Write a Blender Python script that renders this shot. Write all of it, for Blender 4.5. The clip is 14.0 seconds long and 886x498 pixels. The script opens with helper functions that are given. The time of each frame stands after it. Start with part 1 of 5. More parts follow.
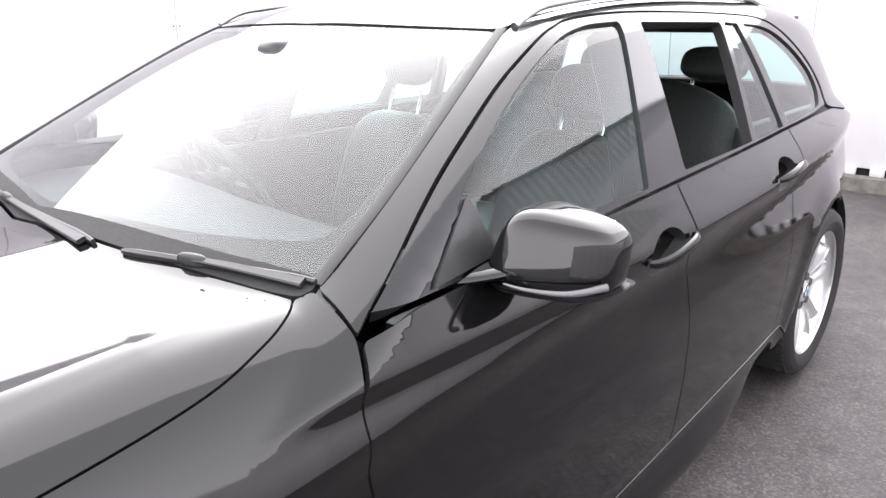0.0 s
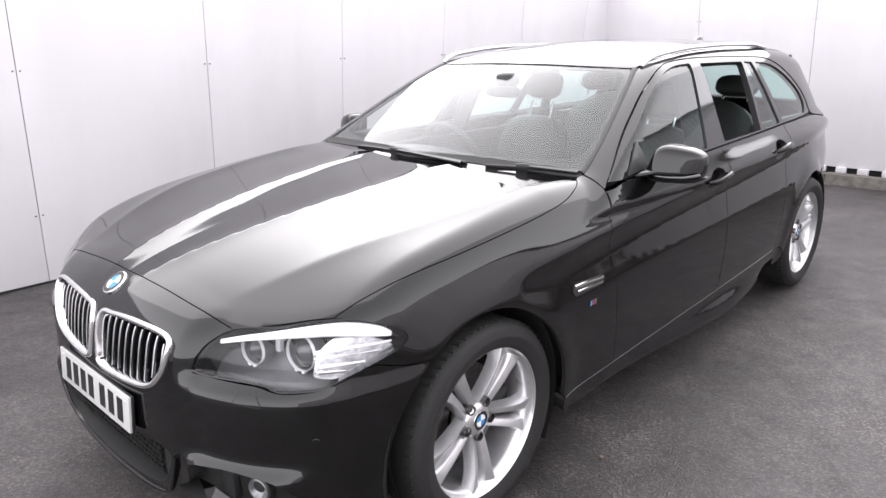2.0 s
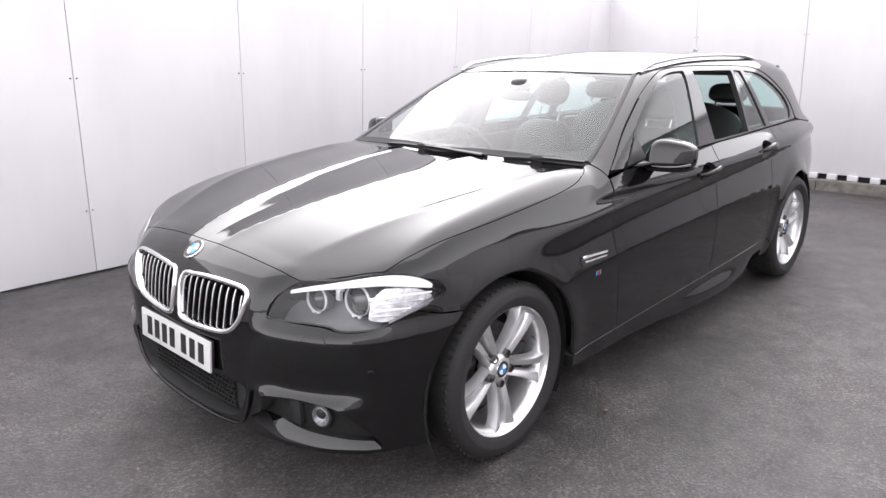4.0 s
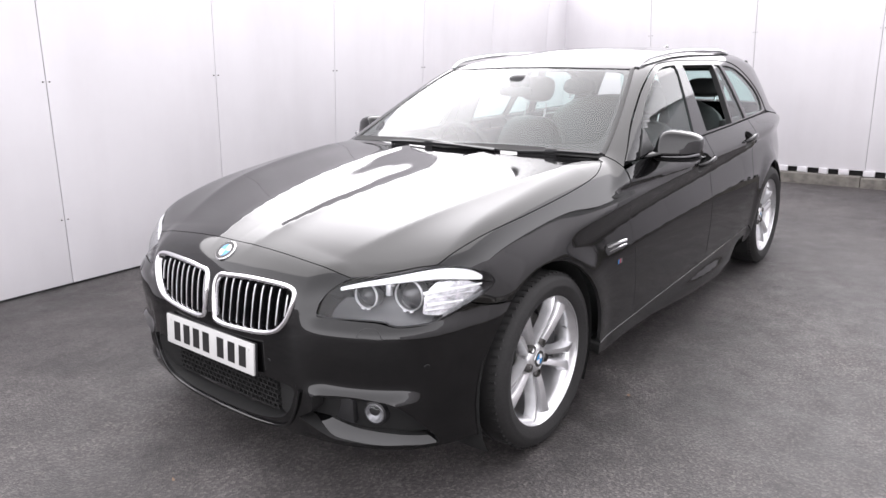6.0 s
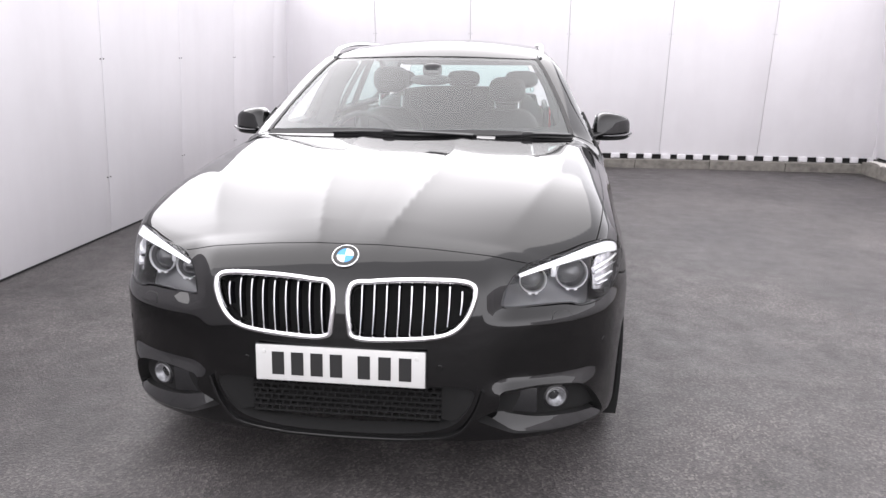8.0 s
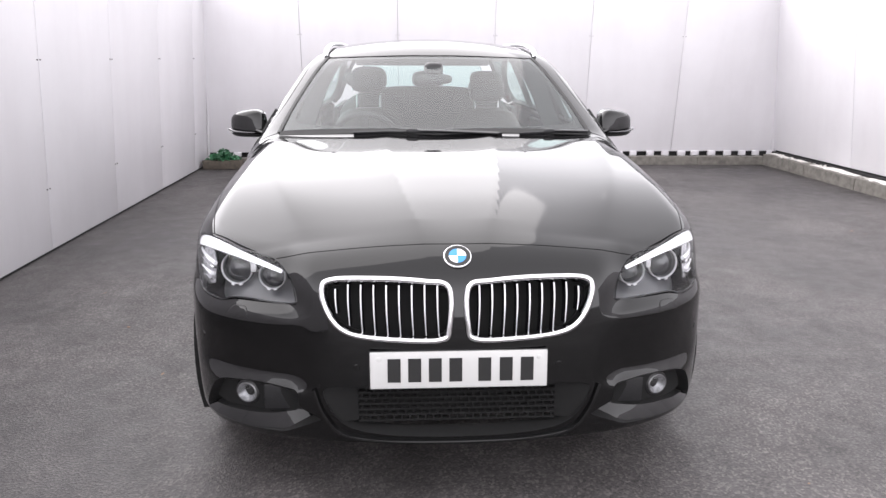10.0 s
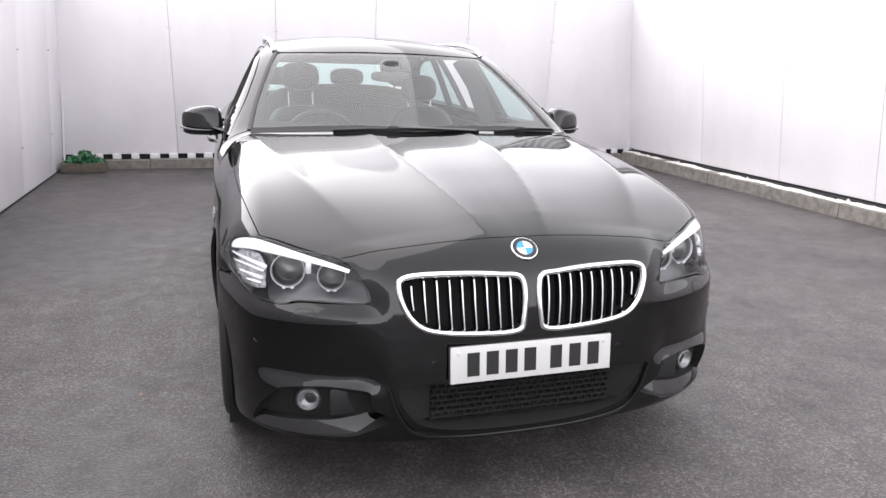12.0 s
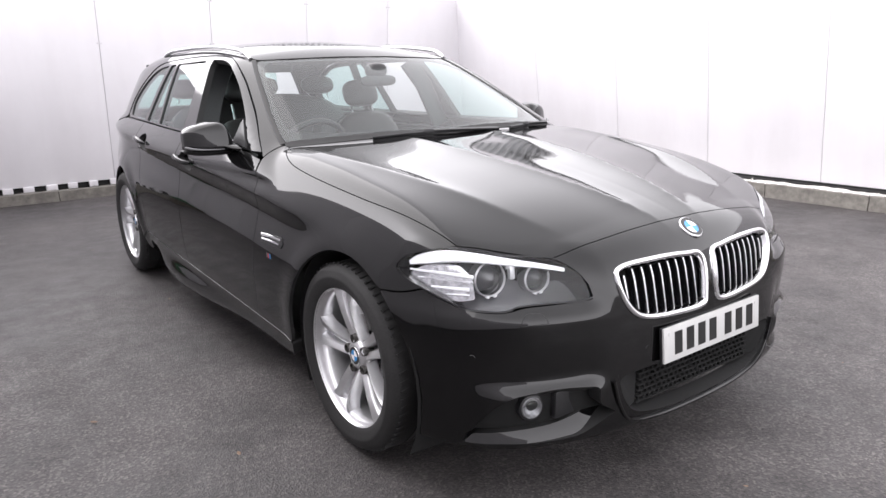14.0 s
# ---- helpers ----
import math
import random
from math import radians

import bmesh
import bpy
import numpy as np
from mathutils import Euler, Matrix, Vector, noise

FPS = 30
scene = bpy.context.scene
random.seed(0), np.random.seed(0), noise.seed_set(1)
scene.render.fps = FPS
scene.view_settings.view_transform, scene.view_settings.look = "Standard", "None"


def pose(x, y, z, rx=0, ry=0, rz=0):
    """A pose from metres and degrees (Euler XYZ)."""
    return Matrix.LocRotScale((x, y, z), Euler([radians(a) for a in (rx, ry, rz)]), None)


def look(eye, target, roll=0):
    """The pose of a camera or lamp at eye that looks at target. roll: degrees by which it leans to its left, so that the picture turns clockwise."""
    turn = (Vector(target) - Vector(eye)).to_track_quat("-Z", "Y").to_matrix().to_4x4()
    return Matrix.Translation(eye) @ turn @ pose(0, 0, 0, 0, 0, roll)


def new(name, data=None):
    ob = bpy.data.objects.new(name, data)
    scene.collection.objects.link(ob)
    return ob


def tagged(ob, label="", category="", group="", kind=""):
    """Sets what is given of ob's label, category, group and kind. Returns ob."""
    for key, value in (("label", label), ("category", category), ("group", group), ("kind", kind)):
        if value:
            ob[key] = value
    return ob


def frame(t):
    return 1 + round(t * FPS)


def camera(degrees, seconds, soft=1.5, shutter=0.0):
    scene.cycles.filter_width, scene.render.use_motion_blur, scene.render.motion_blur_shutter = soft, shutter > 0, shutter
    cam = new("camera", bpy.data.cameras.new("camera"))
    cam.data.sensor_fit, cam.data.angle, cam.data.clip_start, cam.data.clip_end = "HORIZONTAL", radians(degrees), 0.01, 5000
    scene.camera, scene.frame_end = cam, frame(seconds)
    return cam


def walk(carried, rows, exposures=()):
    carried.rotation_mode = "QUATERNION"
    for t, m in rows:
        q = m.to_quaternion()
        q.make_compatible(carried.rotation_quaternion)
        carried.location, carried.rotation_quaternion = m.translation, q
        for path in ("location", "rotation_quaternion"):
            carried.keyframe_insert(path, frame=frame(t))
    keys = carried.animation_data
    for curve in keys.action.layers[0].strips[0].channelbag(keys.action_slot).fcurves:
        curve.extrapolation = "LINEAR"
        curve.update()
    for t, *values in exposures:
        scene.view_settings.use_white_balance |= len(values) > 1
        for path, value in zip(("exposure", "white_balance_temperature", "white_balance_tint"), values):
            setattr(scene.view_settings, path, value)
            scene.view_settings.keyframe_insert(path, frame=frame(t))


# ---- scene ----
cam = camera(64.4, 14.0)
PATH = [
    (0, (1.539, 0.115, 1.388), (0.259, 1.514, 0.751), -0.7),
    (0.5, (1.766, -0.387, 1.450), (0.447, 0.977, 0.817), -0.4),
    (1, (1.906, -0.828, 1.459), (0.589, 0.553, 0.860), -0.5),
    (1.5, (2.061, -1.194, 1.499), (0.727, 0.175, 0.909), -0.5),
    (2, (2.128, -1.504, 1.495), (0.811, -0.115, 0.917), -0.7),
    (2.5, (2.253, -1.686, 1.490), (0.928, -0.298, 0.932), -0.4),
    (3, (2.35, -1.814, 1.475), (1.016, -0.424, 0.937), -0.5),
    (5.5, (2.29, -1.933, 1.455), (0.986, -0.513, 0.922), -1.3),
    (6, (2.095, -2.119, 1.435), (0.893, -0.61, 0.906), -1.2),
    (6.5, (1.811, -2.297, 1.364), (0.776, -0.663, 0.855), -2.4),
    (7, (1.42, -2.505, 1.379), (0.638, -0.746, 0.838), -1.6),
    (7.5, (0.978, -2.635, 1.39), (0.482, -0.774, 0.85), -0.5),
    (8, (0.537, -2.72, 1.382), (0.308, -0.806, 0.846), 0.3),
    (8.5, (0.194, -2.714, 1.362), (0.138, -0.78, 0.855), 0.4),
    (9, (-0.016, -2.722, 1.37), (0.018, -0.792, 0.847), 0.1),
    (11.5, (-0.461, -2.68, 1.333), (-0.125, -0.779, 0.813), 1.8),
    (12, (-0.844, -2.621, 1.331), (-0.275, -0.774, 0.815), 1.6),
    (12.5, (-1.221, -2.464, 1.31), (-0.411, -0.708, 0.799), 2.2),
    (13, (-1.571, -2.32, 1.299), (-0.59, -0.648, 0.81), 1.7),
    (13.5, (-1.815, -2.163, 1.292), (-0.737, -0.551, 0.801), -0.2),
    (14, (-1.956, -2.027, 1.301), (-0.808, -0.467, 0.802), -1.1),
]
walk(cam, [(t, look(eye, target, roll)) for t, eye, target, roll in PATH], [(0, 2.1, 6500, 14), (0.6, 1.85, 6500, 14), (1.6, 1.53, 6500, 14), (3, 1.47, 6500, 14), (14, 1.38, 6500, 14)])

# ---- light: a bright overcast sky with a soft sun high over the yard ----
world = bpy.data.worlds.new("overcast_sky")
scene.world = world
world.use_nodes = True
wt = world.node_tree
sky = wt.nodes.new("ShaderNodeTexSky")
sky.sky_type, sky.sun_disc = "NISHITA", False
sky.sun_elevation, sky.sun_rotation = radians(40), radians(-48)
sky.air_density, sky.dust_density, sky.ozone_density = 1.0, 9.0, 0.3
bw = wt.nodes.new("ShaderNodeRGBToBW")
wt.links.new(sky.outputs[0], bw.inputs[0])
grey = wt.nodes.new("ShaderNodeMixRGB")
grey.inputs[0].default_value = 0.82
place = wt.nodes.new("ShaderNodeTexCoord")
height = wt.nodes.new("ShaderNodeSeparateXYZ")
wt.links.new(place.outputs["Generated"], height.inputs[0])
cloud = wt.nodes.new("ShaderNodeMapRange")
cloud.interpolation_type = "SMOOTHSTEP"
for key, value in (("From Min", 0.2), ("From Max", 1.0), ("To Min", 14.5), ("To Max", 7.0)):
    cloud.inputs[key].default_value = value
wt.links.new(height.outputs["Z"], cloud.inputs["Value"])
wt.links.new(cloud.outputs["Result"], grey.inputs[2])
wt.links.new(bw.outputs[0], grey.inputs[1])
cool = wt.nodes.new("ShaderNodeMixRGB")
cool.blend_type = "MULTIPLY"
cool.inputs[0].default_value, cool.inputs[2].default_value = 1.0, (1.0, 1.0, 1.028, 1.0)
wt.links.new(grey.outputs[0], cool.inputs[1])
wt.links.new(cool.outputs[0], wt.nodes["Background"].inputs[0])
wt.nodes["Background"].inputs[1].default_value = 0.114
sun = new("sun", bpy.data.lights.new("sun", "SUN"))
sun.data.energy, sun.data.angle, sun.data.color = 1.2, radians(100), (1.0, 0.985, 0.96)
sun.matrix_world = look((-7.4, 6.7, 8.4), (0, 0, 0))

# ---- materials ----
def shader(name, base=(0.5, 0.5, 0.5), rough=0.5, metal=0.0, coat=0.0, coat_rough=0.03, spec=0.5):
    m = bpy.data.materials.new(name)
    m.use_nodes = True
    b = m.node_tree.nodes["Principled BSDF"]
    b.inputs["Base Color"].default_value = (*base, 1)
    b.inputs["Roughness"].default_value = rough
    b.inputs["Metallic"].default_value = metal
    b.inputs["Coat Weight"].default_value = coat
    b.inputs["Coat Roughness"].default_value = coat_rough
    b.inputs["Specular IOR Level"].default_value = spec
    return m, m.node_tree, b


def noise_tex(nt, scale, detail=4.0, rough=0.6, coords="Object"):
    tc = nt.nodes.new("ShaderNodeTexCoord")
    n = nt.nodes.new("ShaderNodeTexNoise")
    n.inputs["Scale"].default_value, n.inputs["Detail"].default_value = scale, detail
    n.inputs["Roughness"].default_value = rough
    nt.links.new(tc.outputs[coords], n.inputs["Vector"])
    return n


def ramp(nt, src, stops):
    r = nt.nodes.new("ShaderNodeValToRGB")
    nt.links.new(src, r.inputs[0])
    while len(r.color_ramp.elements) < len(stops):
        r.color_ramp.elements.new(0.5)
    for e, (p, c) in zip(r.color_ramp.elements, stops):
        e.position, e.color = p, (*c, 1) if len(c) == 3 else c
    return r


def mix(nt, fac, a, b, mode="MIX"):
    m = nt.nodes.new("ShaderNodeMixRGB")
    m.blend_type = mode
    for i, v in zip((0, 1, 2), (fac, a, b)):
        if isinstance(v, (int, float)):
            m.inputs[i].default_value = v
        elif isinstance(v, tuple):
            m.inputs[i].default_value = (*v, 1)
        else:
            nt.links.new(v, m.inputs[i])
    return m


def bump(nt, b, height, strength=0.3, dist=0.01):
    n = nt.nodes.new("ShaderNodeBump")
    n.inputs["Strength"].default_value, n.inputs["Distance"].default_value = strength, dist
    nt.links.new(height, n.inputs["Height"])
    nt.links.new(n.outputs[0], b.inputs["Normal"])
    return n


def m_paint():
    m, nt, b = shader("black_paint", (0.0025, 0.0025, 0.003), 0.03)
    fine = noise_tex(nt, 2200, 1.0)
    c = ramp(nt, fine.outputs[0], [(0.4, (0.002, 0.002, 0.0022)), (0.75, (0.005, 0.0048, 0.005))])
    nt.links.new(c.outputs[0], b.inputs["Base Color"])
    dust_and_haze = noise_tex(nt, 9, 6)
    r = ramp(nt, dust_and_haze.outputs[0], [(0.35, (0.02,) * 3), (0.8, (0.075,) * 3)])
    nt.links.new(r.outputs[0], b.inputs["Roughness"])
    peel = noise_tex(nt, 420, 2.0)
    bump(nt, b, peel.outputs[0], 0.012, 0.001)
    return m


def m_plain(name, base, rough, metal=0.0, vary=0.25, scale=60, bumpy=0.0, coat=0.0):
    m, nt, b = shader(name, base, rough, metal, coat)
    n = noise_tex(nt, scale, 5)
    lo = tuple(c * (1 - vary) for c in base)
    hi = tuple(min(1, c * (1 + vary)) for c in base)
    c = ramp(nt, n.outputs[0], [(0.3, lo), (0.7, hi)])
    nt.links.new(c.outputs[0], b.inputs["Base Color"])
    if bumpy:
        bump(nt, b, n.outputs[0], bumpy, 0.002)
    return m


def m_glass(name, tint, rough=0.0, ior=1.5, haze=0.0):
    m = bpy.data.materials.new(name)
    m.use_nodes = True
    nt = m.node_tree
    nt.nodes.remove(nt.nodes["Principled BSDF"])
    tr = nt.nodes.new("ShaderNodeBsdfTransparent")
    tr.inputs[0].default_value = (*tint, 1)
    gl = nt.nodes.new("ShaderNodeBsdfGlossy")
    gl.inputs["Roughness"].default_value = rough
    # gloss grows towards grazing angles alike on both faces of the thin pane
    rim = nt.nodes.new("ShaderNodeLayerWeight")
    rim.inputs[0].default_value = 0.5
    power = nt.nodes.new("ShaderNodeMath")
    power.operation = "POWER"
    power.inputs[1].default_value = 5.0
    nt.links.new(rim.outputs["Facing"], power.inputs[0])
    facing_gloss = ((ior - 1) / (ior + 1)) ** 2
    fr = nt.nodes.new("ShaderNodeMath")
    fr.operation = "MULTIPLY_ADD"
    fr.inputs[1].default_value, fr.inputs[2].default_value = 1 - facing_gloss, facing_gloss
    nt.links.new(power.outputs[0], fr.inputs[0])
    mx = nt.nodes.new("ShaderNodeMixShader")
    nt.links.new(fr.outputs[0], mx.inputs[0])
    # pale diffuse share paints the veil of reflected sky into the pane
    film = nt.nodes.new("ShaderNodeMixShader")
    film.inputs[0].default_value = haze
    dust_and_haze = nt.nodes.new("ShaderNodeBsdfDiffuse")
    dust_and_haze.inputs[0].default_value = (0.72, 0.74, 0.74, 1)
    nt.links.new(tr.outputs[0], film.inputs[1])
    nt.links.new(dust_and_haze.outputs[0], film.inputs[2])
    nt.links.new(film.outputs[0], mx.inputs[1])
    nt.links.new(gl.outputs[0], mx.inputs[2])
    nt.links.new(mx.outputs[0], nt.nodes["Material Output"].inputs[0])
    return m


def m_asphalt():
    m, nt, b = shader("wet_asphalt", (0.05, 0.05, 0.05), 0.55)
    big, mid, fine = noise_tex(nt, 0.55, 5, 0.65), noise_tex(nt, 7, 6), noise_tex(nt, 260, 2)
    vor = nt.nodes.new("ShaderNodeTexVoronoi")
    vor.inputs["Scale"].default_value = 125
    nt.links.new(fine.inputs["Vector"].links[0].from_socket, vor.inputs["Vector"])
    c1 = ramp(nt, big.outputs[0], [(0.36, (0.040, 0.0365, 0.0365)), (0.64, (0.088, 0.081, 0.0805))])
    c2 = ramp(nt, vor.outputs["Color"], [(0.1, (0.52,) * 3), (0.6, (0.92,) * 3), (0.95, (1.80, 1.77, 1.73))])
    c = mix(nt, 1.0, c1.outputs[0], c2.outputs[0], "MULTIPLY")
    patch = noise_tex(nt, 2.3, 5, 0.7)
    c3 = ramp(nt, patch.outputs[0], [(0.32, (0.72,) * 3), (0.6, (1.12,) * 3)])
    c = mix(nt, 1.0, c.outputs[0], c3.outputs[0], "MULTIPLY")
    nt.links.new(c.outputs[0], b.inputs["Base Color"])
    r = ramp(nt, mix(nt, 0.35, big.outputs[0], mid.outputs[0]).outputs[0], [(0.36, (0.32,) * 3), (0.60, (0.70,) * 3)])
    nt.links.new(r.outputs[0], b.inputs["Roughness"])
    h = mix(nt, 0.5, vor.outputs["Distance"], fine.outputs[0])
    bump(nt, b, h.outputs[0], 0.75, 0.005)
    return m


def m_sheet(name, base):
    m, nt, b = shader(name, base, 0.45)
    big, streak = noise_tex(nt, 0.8, 5), noise_tex(nt, 3.0, 6)
    mp = nt.nodes.new("ShaderNodeMapping")
    mp.inputs["Scale"].default_value = (1.0, 1.0, 0.12)
    nt.links.new(streak.inputs["Vector"].links[0].from_socket, mp.inputs[0])
    nt.links.new(mp.outputs[0], streak.inputs["Vector"])
    c1 = ramp(nt, big.outputs[0], [(0.3, tuple(0.93 * v for v in base)), (0.7, tuple(min(1, 1.03 * v) for v in base))])
    c2 = ramp(nt, streak.outputs[0], [(0.42, (1, 1, 1)), (0.8, (0.94, 0.935, 0.935))])
    c = mix(nt, 1.0, c1.outputs[0], c2.outputs[0], "MULTIPLY")
    nt.links.new(c.outputs[0], b.inputs["Base Color"])
    bump(nt, b, big.outputs[0], 0.25, 0.02)
    return m


PAINT = m_paint()
TRIM = m_plain("satin_black_trim", (0.011, 0.011, 0.012), 0.42, 0, 0.3, 120)
GLOSS = m_plain("gloss_black", (0.006, 0.006, 0.007), 0.08, 0, 0.1, 90)
RUBBER = m_plain("tyre_rubber", (0.012, 0.0115, 0.0115), 0.75, 0, 0.35, 140, 0.3)
SEAL = m_plain("rubber_seal", (0.01, 0.01, 0.01), 0.6, 0, 0.2, 80)
SCUTTLE = m_plain("scuttle_plastic", (0.014, 0.014, 0.014), 0.85, 0, 0.3, 120)
# near-black for the shade in openings, and for black plastic parts
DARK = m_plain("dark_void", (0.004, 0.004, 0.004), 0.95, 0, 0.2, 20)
CHROME = m_plain("chrome", (0.82, 0.82, 0.83), 0.09, 1.0, 0.04, 30)
SATIN = m_plain("satin_aluminium", (0.66, 0.66, 0.67), 0.28, 1.0, 0.06, 60)
ALLOY = m_plain("silver_alloy", (0.70, 0.70, 0.71), 0.30, 0.8, 0.06, 25, 0.0, 0.6)
# base lowered: the shade inside the wheels is put into this steel
STEEL = m_plain("brake_steel", (0.13, 0.125, 0.12), 0.45, 1.0, 0.3, 60)
FABRIC = m_plain("black_leather", (0.018, 0.017, 0.017), 0.5, 0, 0.3, 90, 0.04)
PLASTIC = m_plain("dash_plastic", (0.03, 0.03, 0.031), 0.6, 0, 0.25, 160, 0.04)
HEADLINER = m_plain("headliner", (0.35, 0.345, 0.34), 0.9, 0, 0.1, 200)
PLATE_W = m_plain("plate_white", (0.52, 0.52, 0.51), 0.3, 0, 0.03, 15)
INK = m_plain("plate_black", (0.01, 0.01, 0.01), 0.4, 0, 0.1, 30)
BLUE = m_plain("roundel_blue", (0.05, 0.25, 0.55), 0.2, 0, 0.05, 30)
WHITE = m_plain("roundel_white", (0.8, 0.8, 0.8), 0.2, 0, 0.03, 30)
RED = m_plain("badge_red", (0.4, 0.02, 0.03), 0.3, 0, 0.1, 30)
GLASS = m_glass("windscreen_glass", (0.78, 0.85, 0.84), 0.0, 1.5, 0.05)
TINT = m_glass("side_glass", (0.68, 0.88, 0.84), 0.0, 1.6, 0.012)
LENS = m_glass("clear_lens", (0.96, 0.97, 0.98), 0.0, 1.45)
ASPHALT = m_asphalt()
SHEET = m_sheet("white_painted_sheet", (0.64, 0.625, 0.645))
BACKING = m_plain("fence_backing", (0.16, 0.155, 0.15), 0.8, 0, 0.2, 20)
CONCRETE = m_plain("weathered_concrete", (0.15, 0.14, 0.125), 0.9, 0, 0.35, 14, 0.6)
# near-black that puts the shade of the fence gaps into colour
GAP_SHADE = m_plain("shaded_gap_black", (0.012, 0.012, 0.012), 0.9, 0, 0.3, 14)
LEAF = m_plain("ivy_leaf", (0.03, 0.14, 0.06), 0.5, 0, 0.5, 8)
CLAD = m_plain("grey_cladding", (0.40, 0.405, 0.41), 0.5, 0.0, 0.10, 2)
DEBRIS = m_plain("pale_rubble", (0.62, 0.60, 0.57), 0.9, 0, 0.3, 30, 0.5)
LITTER = m_plain("dry_leaf", (0.20, 0.13, 0.09), 0.8, 0, 0.6, 3)
BRICKM = m_plain("planter_timber", (0.09, 0.075, 0.06), 0.9, 0, 0.35, 22, 0.5)

# ---- yard ----
def mesh_from(name, verts, faces, material, parent=None, label="", smooth=False):
    me = bpy.data.meshes.new(name)
    me.from_pydata([tuple(v) for v in verts], [], faces)
    me.materials.append(material)
    if smooth:
        me.polygons.foreach_set("use_smooth", [True] * len(me.polygons))
    ob = new(name, me)
    ob.parent = parent
    if label:
        ob["label"] = label
    return ob


def part(name, bm, material, parent=None, label="", smooth=True, angle=40):
    me = bpy.data.meshes.new(name)
    bmesh.ops.recalc_face_normals(bm, faces=bm.faces)
    bm.to_mesh(me)
    bm.free()
    me.materials.append(material)
    if smooth:
        me.polygons.foreach_set("use_smooth", [True] * len(me.polygons))
        me.set_sharp_from_angle(angle=radians(angle))
    ob = new(name, me)
    ob.parent = parent
    if label:
        ob["label"] = label
    return ob


def box(bm, lo, hi, bevel=0.0, m=None):
    c = [(a + b) / 2 for a, b in zip(lo, hi)]
    s = [b - a for a, b in zip(lo, hi)]
    r = bmesh.ops.create_cube(bm, size=1, matrix=(m or Matrix()) @ Matrix.Translation(c) @ Matrix.Diagonal((*s, 1)))
    if bevel:
        es = list({e for v in r["verts"] for e in v.link_edges})
        bmesh.ops.bevel(bm, geom=es, offset=bevel, segments=2, affect="EDGES", profile=0.6)
    return bm


def thing(name, at, label, category, group="", kind=""):
    e = new(name)
    e.location = at
    e.empty_display_size = 0.1
    return tagged(e, label, category, group, kind)


# ground: one sheet out to the horizon, gently uneven near the car
xs = [-900, -120, -30, *np.linspace(-14, 14, 113), 30, 120, 900]
gv = [(x, y, (0.006 * noise.noise(Vector((x, y, 0)) * 0.7) - 0.004) if max(abs(x), abs(y)) < 13 else -0.01) for y in xs for x in xs]
gn = len(xs)
ground = mesh_from("ground", gv, [(r * gn + c, r * gn + c + 1, (r + 1) * gn + c + 1, (r + 1) * gn + c) for r in range(gn - 1) for c in range(gn - 1)], ASPHALT, smooth=True)
tagged(ground, "dark damp asphalt yard with fine stone grain", "ground", kind="structure")


def sheet_wall(name, a, b, height, lean, joints, label, base=0.0):
    """A fence of flat white sheets from a to b (plan points, inner face on the left of a->b), joints at distances along it; lean: metres inwards per metre of height."""
    a, b = Vector((*a, 0)), Vector((*b, 0))
    along = (b - a).normalized()
    inn = Vector((-along.y, along.x, 0))
    length = (b - a).length
    bm = bmesh.new()
    m = Matrix.Translation(a) @ Matrix((along, -inn, Vector((0, 0, 1)))).transposed().to_4x4()
    shear = Matrix.Identity(4)
    shear[1][2] = -lean
    box(bm, (0, 0.024, base), (length, 0.09, height), 0, m @ shear)
    wall = part(name, bm, BACKING)
    tagged(wall, label, "wall", kind="structure")
    edges = sorted([0.0, *joints, length])
    for s0, s1 in zip(edges, edges[1:]):
        bm = bmesh.new()
        box(bm, (s0 + 0.0022, 0.003 * random.random(), base), (s1 - 0.0022, 0.018, height), 0.0015, m @ shear)
        part("panel", bm, SHEET, wall)
    return wall, m @ shear


LEFT_A, LEFT_B = (-2.71, 6.58), (-2.66, -6.0)
JOINTS_W = [6.58 - y for y in (5.97, 4.75, 3.53, 2.31, 1.09, -0.13, -1.35, -2.57, -3.79)]
JOINTS_N = [1.45, 2.65, 3.87, 5.09, 6.30]
wall_left, M_LEFT = sheet_wall("wall_west", LEFT_A, LEFT_B, 2.15, 0.065, JOINTS_W, "white painted flat sheet fence with thin vertical joints")
wall_back, M_BACK = sheet_wall("wall_north", (4.86, 6.58), (-2.71, 6.58), 2.24, 0.08, JOINTS_N, "white painted flat sheet fence standing behind a low kerb", 0.15)
wall_right, M_RIGHT = sheet_wall("wall_east", (5.10, -6.0), (4.83, 6.58), 2.6, 0.12, [1.2, 2.4, 3.6, 4.8, 6.0, 7.2, 8.4, 9.6, 10.9], "white painted sheet fence above a rubble-topped kerb", 0.17)

# fixing bolts on the joints of the fence
for wallob, mm, joints, heights in ((wall_left, M_LEFT, JOINTS_W[:7], (0.45, 1.33)), (wall_back, M_BACK, JOINTS_N, (1.62, 2.1))):
    for s in joints:
        for h in heights:
            for ds in (-0.02, 0.02):
                bm = bmesh.new()
                bmesh.ops.create_cone(bm, segments=8, radius1=0.0055, radius2=0.004, depth=0.008, cap_ends=True, matrix=mm @ Matrix.Translation((s + ds, -0.003, h)) @ pose(0, 0, 0, 90))
                part("bolt", bm, STEEL, wallob)
# shade line at the west fence foot, laid on as a near-black strip
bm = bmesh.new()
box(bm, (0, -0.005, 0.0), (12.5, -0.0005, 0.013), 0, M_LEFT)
part("foot_line_shade", bm, GAP_SHADE, wall_left, "near-black strip painting the shaded gap at the fence foot")
